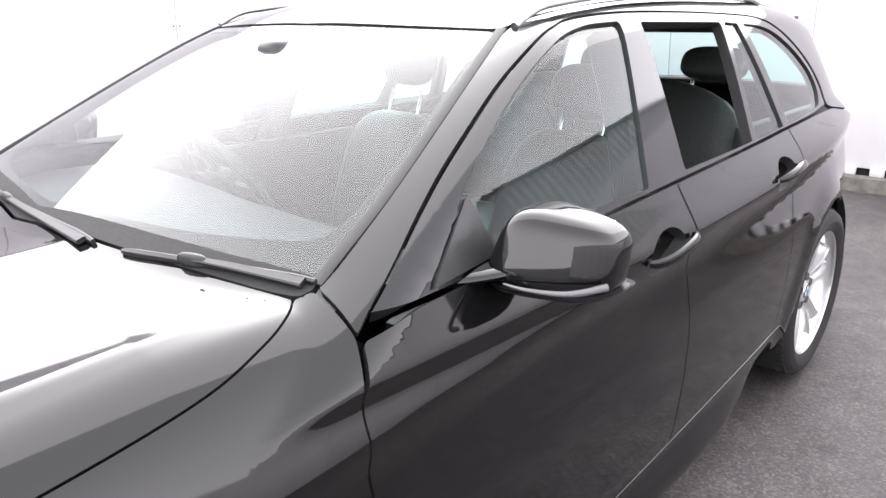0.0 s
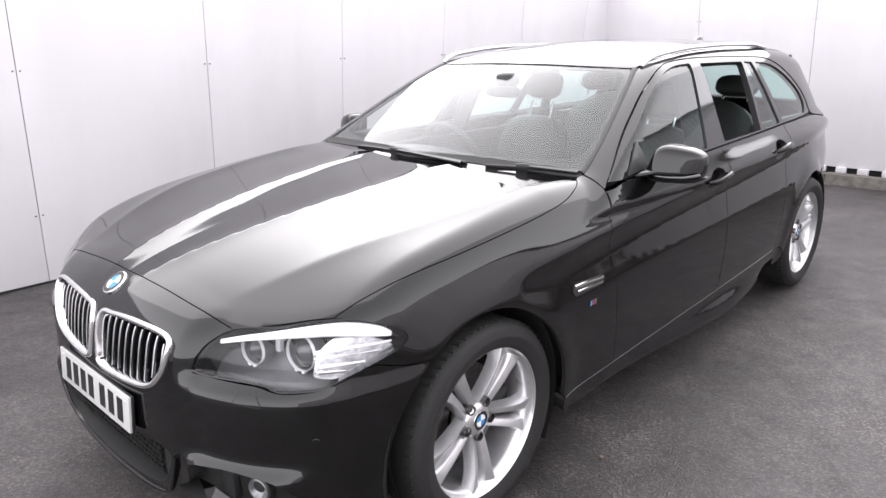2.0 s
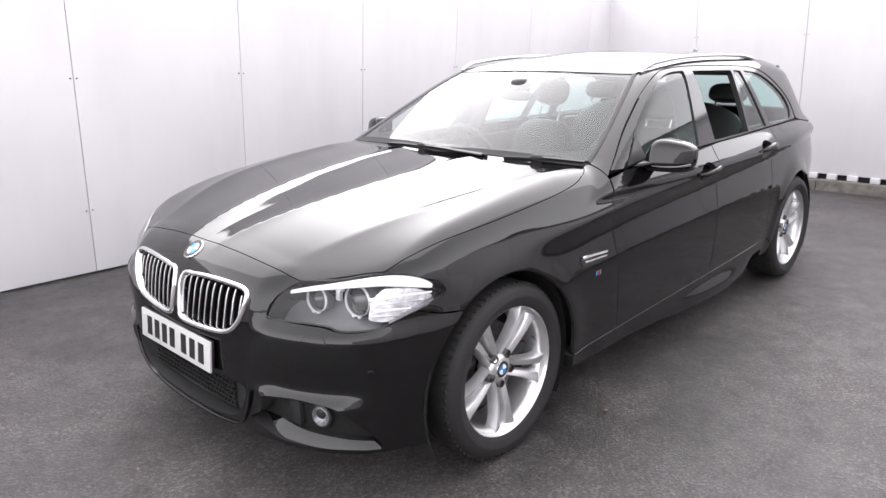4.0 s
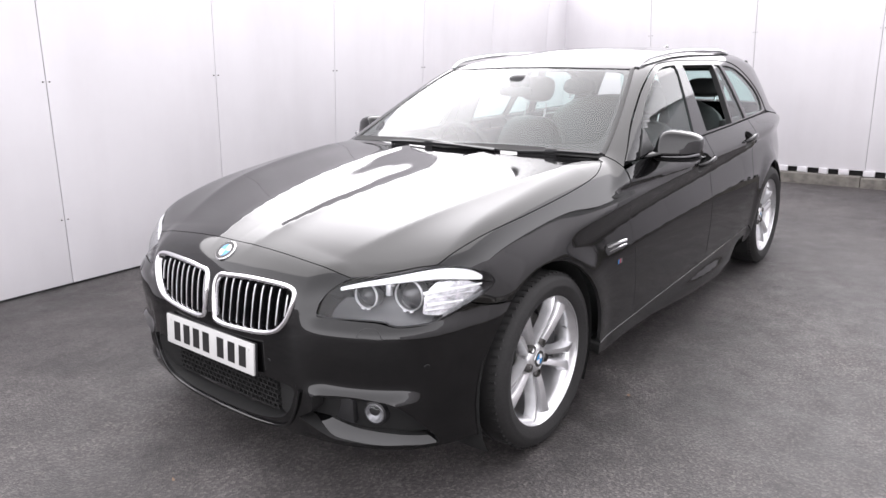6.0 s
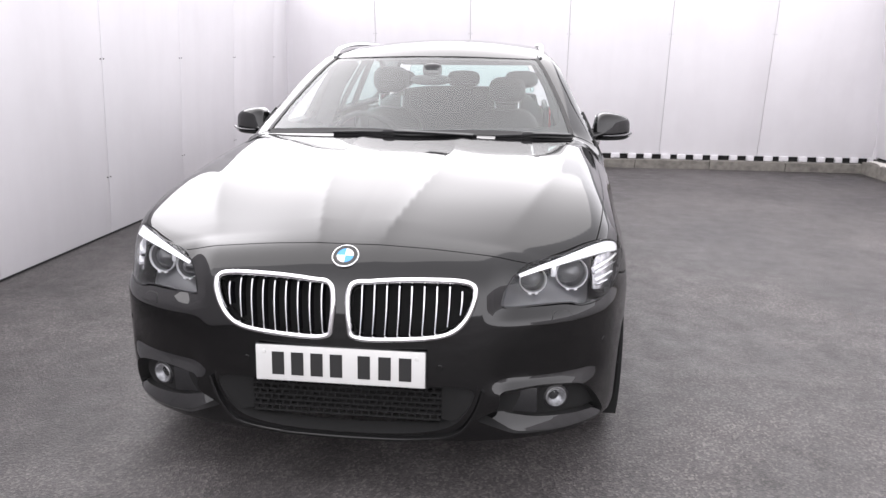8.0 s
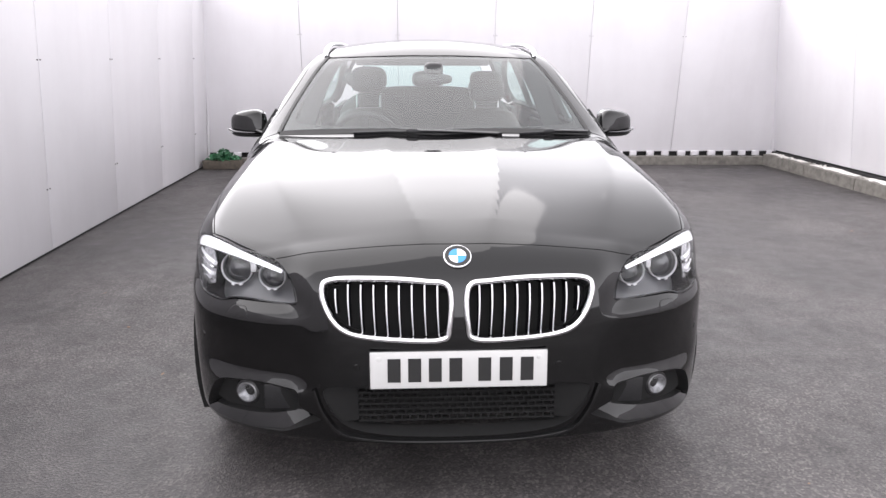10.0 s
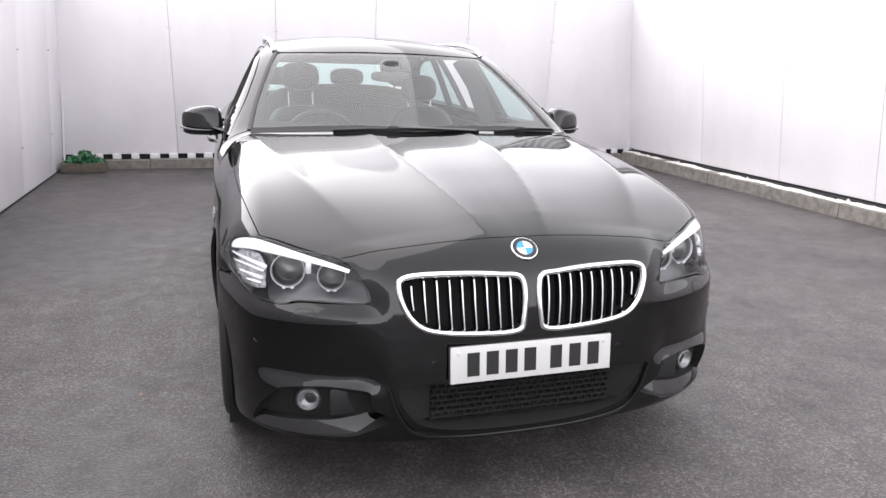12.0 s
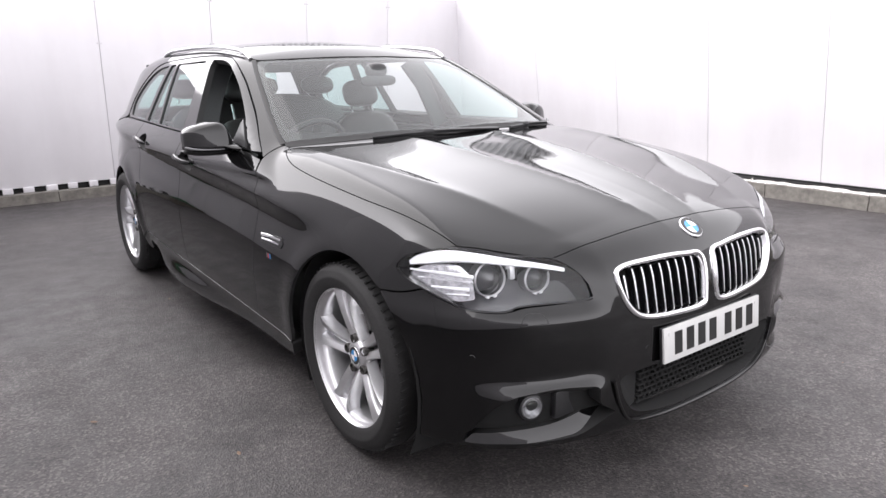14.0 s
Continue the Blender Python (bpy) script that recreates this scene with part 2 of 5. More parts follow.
# cover strip in the corners
for s0, mm, wallob, top in ((0.03, M_LEFT, wall_left, 2.15), (0.03, M_BACK, wall_back, 2.24)):
    bm = bmesh.new()
    box(bm, (s0, -0.022, 0.12), (s0 + 0.05, -0.002, top), 0.004, mm)
    part("corner_strip", bm, SHEET, wallob)

# foot gap under the back fence, its shade painted near-black, and spacer blocks
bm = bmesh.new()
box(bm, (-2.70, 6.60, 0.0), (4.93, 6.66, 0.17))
tagged(part("foot_gap_shade", bm, GAP_SHADE), "near-black backing painting the shade between the fence spacers", "board", kind="structure")
for k in range(36):
    bm = bmesh.new()
    w = 0.085 + 0.03 * random.random()
    x = -2.62 + 0.21 * k + 0.03 * random.random()
    box(bm, (x, 6.535 + 0.01 * random.random(), 0.095), (x + w, 6.58, 0.155), 0.004)
    part("spacer", bm, SHEET, wall_back)


def kerb(name, a, b, width, height, pieces, label):
    """A kerb of rough concrete lengths from a to b, its face on the left of a->b."""
    a, b = Vector((*a, 0)), Vector((*b, 0))
    along = (b - a).normalized()
    m = Matrix.Translation(a) @ Matrix((along, Vector((along.y, -along.x, 0)), Vector((0, 0, 1)))).transposed().to_4x4()
    ln = (b - a).length / pieces
    k = thing(name, (0, 0, 0), label, "kerb", kind="structure")
    for i in range(pieces):
        bm = bmesh.new()
        box(bm, (i * ln + 0.004, 0.006 * random.random(), -0.05), ((i + 1) * ln - 0.004, width, height + 0.008 * random.random()), 0, m)
        bmesh.ops.subdivide_edges(bm, edges=bm.edges, cuts=5, use_grid_fill=True)
        for v in bm.verts:
            v.co += 0.007 * Vector(noise.noise_vector(v.co * 9))
        part("kerb_stone", bm, CONCRETE, k, angle=60)
    return k


kerb("kerb_back", (4.62, 6.38), (-2.66, 6.38), 0.13, 0.095, 8, "weathered grey concrete kerb below the fence")
kerb("kerb_side", (4.86, -6.0), (4.59, 6.38), 0.20, 0.125, 13, "weathered grey concrete kerb along the fence")
# a crust of pale crumbled render on the side kerb
bm = bmesh.new()
rows = []
for k in range(421):
    yy = -5.9 + 12.3 * k / 420
    e0 = 4.665 + 0.05 * noise.noise(Vector((0, yy * 3.1, 2))) + 0.02 * noise.noise(Vector((0, yy * 13, 5)))
    h = 0.128 + 0.022 * max(0, noise.noise(Vector((3, yy * 2.3, 0))) + 0.35)
    rows.append([bm.verts.new(v) for v in ((e0, yy, 0.118), (e0 + 0.012, yy, h + 0.006 * noise.noise(Vector((9, yy * 17, 0)))), (4.76, yy, h + 0.008 * noise.noise(Vector((4, yy * 11, 0)))), (4.83, yy, 0.12))])
for a, b in zip(rows, rows[1:]):
    for j in range(3):
        bm.faces.new((a[j], b[j], b[j + 1], a[j + 1]))
for k in range(140):
    s = random.uniform(0.006, 0.022)
    bmesh.ops.create_icosphere(bm, subdivisions=1, radius=s, matrix=Matrix.Translation((4.62 + 0.18 * random.random(), -5.9 + 12.2 * random.random(), 0.13)) @ pose(0, 0, 0, 360 * random.random(), 40 * random.random(), 0) @ Matrix.Diagonal((1, 1.5, 0.6, 1)))
for v in bm.verts:
    v.co.x += 0.0215 * (6.0 - v.co.y)
tagged(part("rubble", bm, DEBRIS, smooth=False), "pale crumbled render lying on the kerb", "rubble", kind="stuff")
# shade below the side fence, painted as a near-black strip
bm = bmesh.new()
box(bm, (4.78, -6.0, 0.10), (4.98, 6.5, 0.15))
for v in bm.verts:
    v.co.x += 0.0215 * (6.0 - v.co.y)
tagged(part("side_gap_shade", bm, GAP_SHADE), "near-black strip painting the shaded gap below the side fence", "board", kind="structure")

# long corrugated shed standing askew beyond the fences, with a dark gutter
SHED_A, SHED_B = Vector((11.8, -6.0, 0)), Vector((-2.7, 25.6, 0))
along = (SHED_B - SHED_A).normalized()
out = Vector((along.y, -along.x, 0))
bm = bmesh.new()
rows = []
for k in range(int((SHED_B - SHED_A).length / 0.04)):
    p = SHED_A + along * 0.04 * k + out * (0.045 if (k // 2) % 2 else 0.0)
    rows.append([bm.verts.new((p.x, p.y, z)) for z in (0.0, 3.66)])
for a, b in zip(rows, rows[1:]):
    bm.faces.new((a[0], b[0], b[1], a[1]))
shed = part("shed_wall", bm, CLAD, smooth=False)
tagged(shed, "grey corrugated cladding of a shed beyond the fence", "shed wall", kind="structure")
m = Matrix.Translation(SHED_A) @ Matrix((along, out, Vector((0, 0, 1)))).transposed().to_4x4()
bm = bmesh.new()
box(bm, (0, -0.06, 3.66), (34.5, 0.10, 3.71), 0.01, m)
part("gutter", bm, BACKING, shed, "dark gutter along the eaves")
bm = bmesh.new()
box(bm, (0, 0.06, 3.70), (34.5, 6.0, 3.74), 0, m)
part("shed_roof", bm, CLAD, shed, "flat grey shed roof")

# planter with ivy in the corner
pl = thing("planter", (-2.42, 6.20, 0), "low timber trough with trailing green ivy", "planter")
bm = bmesh.new()
box(bm, (-0.24, -0.10, 0.0), (0.22, 0.10, 0.11), 0.008)
part("trough", bm, BRICKM, pl)
bm = bmesh.new()
for k in range(420):
    a, r = random.uniform(0, 6.3), random.random() ** 0.6
    c = Vector((0.21 * r * math.cos(a), 0.10 * r * math.sin(a), 0.11 + 0.13 * random.random() * (1.15 - r)))
    m = Matrix.Translation(c) @ pose(0, 0, 0, random.uniform(-60, 60), random.uniform(-60, 60), random.uniform(0, 360))
    s = random.uniform(0.012, 0.026)
    vs = [bm.verts.new(m @ Vector((s * x, s * y, s * z))) for x, y, z in ((0, -1, 0), (0.8, -0.3, 0.15), (0.5, 0.6, 0), (0, 1.1, -0.2), (-0.5, 0.6, 0), (-0.8, -0.3, 0.15))]
    bm.faces.new(vs)
part("ivy", bm, LEAF, pl, smooth=False)

# a few fallen leaves and chips of stone
bm = bmesh.new()
for k in range(46):
    m = pose(random.uniform(-2.4, 4.4), random.uniform(-3.2, 6.2), 0.004, random.uniform(-8, 8), random.uniform(-8, 8), random.uniform(0, 360))
    r = random.uniform(0.006, 0.017)
    rim = [bm.verts.new(m @ Vector((r * x, 0.6 * r * y, 0.004 * z))) for x, y, z in ((-1, 0, 0.5), (-0.3, -0.9, 0.2), (0.6, -0.6, 0), (1.2, 0, 0.8), (0.6, 0.6, 0.4), (-0.3, 0.9, 0))]
    bm.faces.new(rim)
tagged(part("leaf_litter", bm, LITTER, smooth=False), "small dry leaves and stone chips on the asphalt", "litter", kind="stuff")

# ---- the car's form: one smooth surface F = 0, y = 0 at the front axle, nose towards -y ----
class Curve:
    """A smooth line through a few points, rounded by a gaussian of the given width."""

    def __init__(self, pts, soft):
        a = np.array(pts, float)
        lo, hi = a[0, 0] - 0.5, a[-1, 0] + 0.5
        self.t = np.linspace(lo, hi, 3001)
        h = self.t[1] - self.t[0]
        x = np.concatenate(([lo], a[:, 0], [hi]))
        s0 = (a[1, 1] - a[0, 1]) / (a[1, 0] - a[0, 0])
        s1 = (a[-1, 1] - a[-2, 1]) / (a[-1, 0] - a[-2, 0])
        v = np.concatenate(([a[0, 1] - 0.5 * s0], a[:, 1], [a[-1, 1] + 0.5 * s1]))
        n = max(1, int(3 * soft / h))
        k = np.exp(-0.5 * (np.arange(-n, n + 1) * h / soft) ** 2)
        d = np.pad(np.interp(self.t, x, v), n, mode="edge")
        self.v = np.convolve(d, k / k.sum(), mode="valid")

    def __call__(self, x):
        # cubic between the table's places, so that slopes change without steps
        x = np.asarray(x, float)
        u = np.clip((x - self.t[0]) / (self.t[1] - self.t[0]), 0, len(self.v) - 1.001)
        i = u.astype(int)
        f = u - i
        last = len(self.v) - 1
        a, b, c, d = self.v[np.maximum(i - 1, 0)], self.v[i], self.v[i + 1], self.v[np.minimum(i + 2, last)]
        return b + 0.5 * f * (c - a + f * (2 * a - 5 * b + 4 * c - d + f * (3 * (b - c) + d - a)))


def smax(a, b, k):
    h = np.maximum(k - np.abs(a - b), 0)
    return np.maximum(a, b) + h * h / (4 * k)


def smin(a, b, k):
    return -smax(-a, -b, k)


# plan half-width at the widest height, along the car
WIDTH = Curve([(-0.9, 0.87), (-0.5, 0.90), (0.0, 0.925), (0.6, 0.93), (1.5, 0.93), (2.4, 0.926), (3.0, 0.90), (3.6, 0.795), (4.1, 0.64)], 0.15)
# height of the crease in the flank
CREASE = Curve([(-0.9, 0.70), (0.4, 0.812), (0.8, 0.848), (1.6, 0.878), (2.6, 0.921), (4.1, 0.95)], 0.2)
# flank section: half-width against the height over the crease
FLANK = Curve([(-0.75, -0.075), (-0.62, -0.028), (-0.5, -0.010), (-0.36, 0.0), (-0.26, 0.0), (-0.2, -0.004), (-0.12, -0.021), (-0.08, -0.029), (-0.058, -0.030), (-0.012, -0.017), (0.0, -0.013), (0.035, -0.030), (0.12, -0.085), (0.3, -0.20)], 0.010)
# nose: middle profile and plan
NOSE = Curve([(0.1, -0.70), (0.17, -0.775), (0.24, -0.81), (0.34, -0.822), (0.45, -0.822), (0.56, -0.816), (0.64, -0.803), (0.72, -0.785), (0.80, -0.752), (0.9, -0.66)], 0.03)
NOSE_PLAN = Curve([(-0.4, 0.03), (-0.2, 0.006), (0, 0), (0.2, 0.006), (0.4, 0.028), (0.55, 0.066), (0.66, 0.112), (0.75, 0.172), (0.82, 0.245), (0.88, 0.37), (0.93, 0.58)], 0.04)
# bonnet: middle profile and cross fall
HOOD = Curve([(-0.85, 0.72), (-0.72, 0.800), (-0.6, 0.843), (-0.4, 0.893), (-0.1, 0.945), (0.2, 0.982), (0.5, 1.006), (0.8, 1.02), (1.2, 1.03), (4.2, 1.04)], 0.07)
FALL = Curve([(-0.5, 0.010), (-0.25, 0.002), (0, 0), (0.25, 0.002), (0.5, 0.010), (0.65, 0.017), (0.76, 0.023), (0.85, 0.036), (0.95, 0.10)], 0.035)
# greenhouse: width at the belt, roof line, windscreen
BELT = Curve([(0.4, 0.84), (0.8, 0.857), (1.4, 0.857), (2.0, 0.842), (2.8, 0.806), (3.4, 0.752), (4.0, 0.63)], 0.15)
ROOF = Curve([(0.8, 1.20), (1.2, 1.37), (1.4, 1.42), (1.8, 1.46), (2.2, 1.473), (2.8, 1.465), (3.3, 1.425), (3.7, 1.36), (4.1, 1.26)], 0.10)
TUMBLE = Curve([(0.8, -0.10), (1.0, 0.0), (1.1, 0.046), (1.2, 0.094), (1.3, 0.147), (1.38, 0.195), (1.47, 0.27)], 0.02)
REAR = Curve([(0.1, 3.95), (0.3, 4.05), (0.6, 4.075), (0.85, 4.03), (1.0, 3.95), (1.15, 3.80), (1.3, 3.64), (1.4, 3.52)], 0.04)


def windscreen(x, z):
    return 0.49 + (z - 0.98) * 2.0 + 0.29 * x * x - 0.06 * np.maximum(z - 0.98, 0) * (0.37 - (z - 0.98))


def side_x(y, z):
    r = np.hypot(y + 0.03, z - 0.335)
    r2 = np.hypot(y - 2.968, z - 0.335)
    flare = 0.010 * np.exp(-((r - 0.396) / 0.065) ** 2) + 0.016 * np.exp(-((r2 - 0.385) / 0.06) ** 2)
    fade = np.clip((y + 0.1) / 0.7, 0, 1)
    fade = fade * fade * (3 - 2 * fade)
    d = z - CREASE(y)
    plain = FLANK_SOFT(d)
    return WIDTH(y) + plain + fade * (FLANK(d) - plain) + flare


FLANK_SOFT = Curve([(-0.75, -0.075), (-0.62, -0.028), (-0.5, -0.010), (-0.34, 0.0), (-0.25, -0.003), (-0.15, -0.012), (-0.05, -0.027), (0.0, -0.037), (0.05, -0.052), (0.12, -0.086), (0.3, -0.20)], 0.05)


# creases that run back over the bonnet
INNER = Curve([(-0.75, 0.085), (-0.64, 0.10), (-0.43, 0.147), (-0.12, 0.195), (0.19, 0.225), (0.5, 0.235), (0.8, 0.235)], 0.08)
OUTER = Curve([(-0.75, 0.40), (-0.6, 0.455), (-0.45, 0.53), (-0.13, 0.63), (0.3, 0.70), (0.7, 0.735)], 0.08)


def hood_z(x, y):
    front = np.clip((-0.15 - y) / 0.45, 0, 1)
    soft = np.clip((y + 0.72) / 0.5, 0, 1)
    d1, d2 = x - INNER(y), x - OUTER(y)
    ridge = 0.009 * np.exp(-np.sqrt(d1 * d1 + 6e-6) / 0.06) + 0.015 * soft * soft * (3 - 2 * soft) * np.exp(-np.sqrt(d2 * d2 + 1e-4) / 0.08)
    fade = np.clip((0.75 - y) / 0.3, 0, 1) * np.clip((y + 0.74) / 0.2, 0, 1)
    return HOOD(y) - FALL(x) - 0.065 * front * front * (x / 0.75) ** 2 + fade * ridge


# ledges in the bumper towards its corners: under the lamps and over the fog lamps
LEDGE_LOW = Curve([(0.1, 0.022), (0.20, 0.0), (0.26, -0.008), (0.375, -0.016), (0.388, -0.016), (0.425, 0.014), (0.44, 0.016), (0.54, 0.002), (0.6, 0.0), (0.8, 0.0)], 0.006)
LEDGE_HIGH = Curve([(0.3, 0.0), (0.55, 0.0), (0.60, -0.004), (0.615, -0.002), (0.652, 0.028), (0.8, 0.028)], 0.006)


def lower_body(x, y, z):
    w = np.clip((x - 0.42) / 0.10, 0, 1)
    v = np.clip((0.83 - x) / 0.10, 0, 1)
    f = smax(x - side_x(y, z), z - hood_z(x, y), 0.07)
    f = smax(f, NOSE(z) + NOSE_PLAN(x) + w * w * (3 - 2 * w) * (LEDGE_HIGH(z) + v * v * (3 - 2 * v) * LEDGE_LOW(z)) - y, 0.07)
    f = smax(f, y - REAR(z) + 0.9 * np.maximum(x - 0.3, 0) ** 2, 0.16)
    return smax(f, 0.20 - z, 0.03)


def greenhouse(x, y, z):
    f = smax(x - BELT(y) + TUMBLE(z), z - ROOF(y) + 0.05 * (x / 0.6) ** 2, 0.06)
    f = smax(f, windscreen(x, z) - y, 0.09)
    f = smax(f, y - REAR(z) + 0.9 * np.maximum(x - 0.3, 0) ** 2, 0.10)
    return smax(f, 0.90 - z, 0.02)


def form(p):
    x, y, z = np.abs(p[:, 0]), p[:, 1], p[:, 2]
    return smin(lower_body(x, y, z), greenhouse(x, y, z), 0.035)


def form_normal(p, h=0.0015):
    g = np.stack([form(p + h * e) - form(p - h * e) for e in np.eye(3)], 1)
    return g / np.maximum(np.linalg.norm(g, axis=1, keepdims=True), 1e-9)


def cast(o, d, off=0.0, far=1.6, step=0.02):
    """First point on F = off from each o along d."""
    n = int(far / step)
    t = np.zeros(len(o))
    live = np.ones(len(o), bool)
    for i in range(n):
        q = o[live] + t[live, None] * d[live]
        inside = form(q) < off
        idx = np.flatnonzero(live)
        live[idx[inside]] = False
        t[idx[~inside]] += step
        if not live.any():
            break
    a, b = t - step, t.copy()
    for i in range(18):
        m = (a + b) / 2
        ins = form(o + m[:, None] * d) < off
        b, a = np.where(ins, m, b), np.where(ins, a, m)
    return o + b[:, None] * d, ~live

# ---- building kit: panels that lie on the form, sweeps and lathes ----
import mathutils

def _one(o, d, off=0.0):
    q, _ = cast(np.array([o], float), np.array([d], float), off)
    return q[0]


def S(y, z, r=0.01):
    """The point of the flank at (y, z), with a corner radius for outlines."""
    return (*_one((1.3, y, z), (-1, 0, 0)), r)


def T(x, y, r=0.01):
    return (*_one((x, y, 1.9), (0, 0, -1)), r)


def N(x, z, r=0.01):
    return (*_one((x, -1.4, z), (0, 1, 0)), r)


def B(x, z, r=0.01):
    return (*_one((x, 4.6, z), (0, -1, 0)), r)


Q = math.sqrt(0.5)


class Chart:
    """A flat map of part of the form: flat(points) gives map places, rays(map places) gives lines that meet the form."""

    def __init__(self, kind, yc=0.35, tilt=0.0):
        self.kind, self.yc, self.tilt = kind, yc, tilt

    def flat(self, p):
        x, y, z = p[:, 0], p[:, 1], p[:, 2]
        return np.stack({"side": (y, z), "top": (x, y), "front": (x, z), "diag": (y, (z - x) * Q), "screen": (x, y * 0.5 + z * 0.866),
                         "nose": (np.arctan2(x, self.yc - y), z + self.tilt * (1.7 - np.hypot(x, self.yc - y))), "tail": (np.arctan2(x, y - self.yc), z)}[self.kind], 1)

    def rays(self, m):
        u, v = m[:, 0], m[:, 1]
        one, nil = np.ones(len(m)), np.zeros(len(m))
        k = self.kind
        if k == "side":
            o, d = (1.3 * one, u, v), (-one, nil, nil)
        elif k == "top":
            o, d = (u, v, 1.9 * one), (nil, nil, -one)
        elif k == "front":
            o, d = (u, -1.4 * one, v), (nil, one, nil)
        elif k == "diag":
            o, d = (1.75 * Q - v * Q, u, 1.75 * Q + v * Q), (-Q * one, nil, -Q * one)
        elif k == "screen":
            c = 0.9
            o, d = (u, v * 0.5 - c * 0.866, v * 0.866 + c * 0.5), (nil, 0.866 * one, -0.5 * one)
        elif k == "nose":
            o, d = (1.7 * np.sin(u), self.yc - 1.7 * np.cos(u), v), (-np.sin(u), np.cos(u), -self.tilt * one)
        else:
            o, d = (1.7 * np.sin(u), self.yc + 1.7 * np.cos(u), v), (-np.sin(u), -np.cos(u), nil)
        return np.stack(o, 1), np.stack(d, 1)


SIDE, TOP, FRONT, DIAG, SCREEN = Chart("side"), Chart("top"), Chart("front"), Chart("diag"), Chart("screen")
NOSE_C, TAIL_C = Chart("nose"), Chart("tail", 3.2)
NOSE_T, LAMP_C = Chart("nose", 0.35, 0.3), Chart("nose", 0.35, 0.7)


def outline(m, radii, step, gap):
    """A closed map outline with rounded corners, cut to steps and drawn in by the gap."""
    n, out = len(m), []
    for i in range(n):
        a, b, c = m[i - 1], m[i], m[(i + 1) % n]
        la, lc = np.linalg.norm(a - b), np.linalg.norm(c - b)
        ra, rc = min(radii[i], 0.49 * la), min(radii[i], 0.49 * lc)
        p, q = b + (a - b) * ra / max(la, 1e-9), b + (c - b) * rc / max(lc, 1e-9)
        k = 2 if radii[i] < 0.004 else 6
        for s in np.linspace(0, 1, k):
            out.append((1 - s) ** 2 * p + 2 * s * (1 - s) * b + s * s * q)
    pts = []
    for i, a in enumerate(out):
        b = out[(i + 1) % len(out)]
        k = max(1, int(np.linalg.norm(b - a) / step + 0.5))
        pts += [a + (b - a) * j / k for j in range(k)]
    keep = [pts[0]]
    for q in pts[1:]:
        if np.linalg.norm(q - keep[-1]) > 0.14 * step:
            keep.append(q)
    if np.linalg.norm(keep[-1] - keep[0]) < 0.14 * step:
        keep.pop()
    p = np.array(keep)
    area = 0.5 * np.sum(p[:, 0] * np.roll(p[:, 1], -1) - np.roll(p[:, 0], -1) * p[:, 1])
    t = np.roll(p, -1, 0) - np.roll(p, 1, 0)
    t /= np.maximum(np.linalg.norm(t, axis=1, keepdims=True), 1e-9)
    inward = np.stack([-t[:, 1], t[:, 0]], 1) * np.sign(area)
    # points in line are set very slightly off it, so that no triangle has zero width
    return p + (gap + 3e-5 * (np.arange(len(p)) % 2))[:, None] * inward


def inside(p, loop):
    x, y = p[:, 0][:, None], p[:, 1][:, None]
    a, b = loop, np.roll(loop, -1, 0)
    with np.errstate(divide="ignore", invalid="ignore"):
        cross = ((a[:, 1] > y) != (b[:, 1] > y)) & (x < (b[:, 0] - a[:, 0]) * (y - a[:, 1]) / (b[:, 1] - a[:, 1]) + a[:, 0])
    return cross.sum(1) % 2 == 1


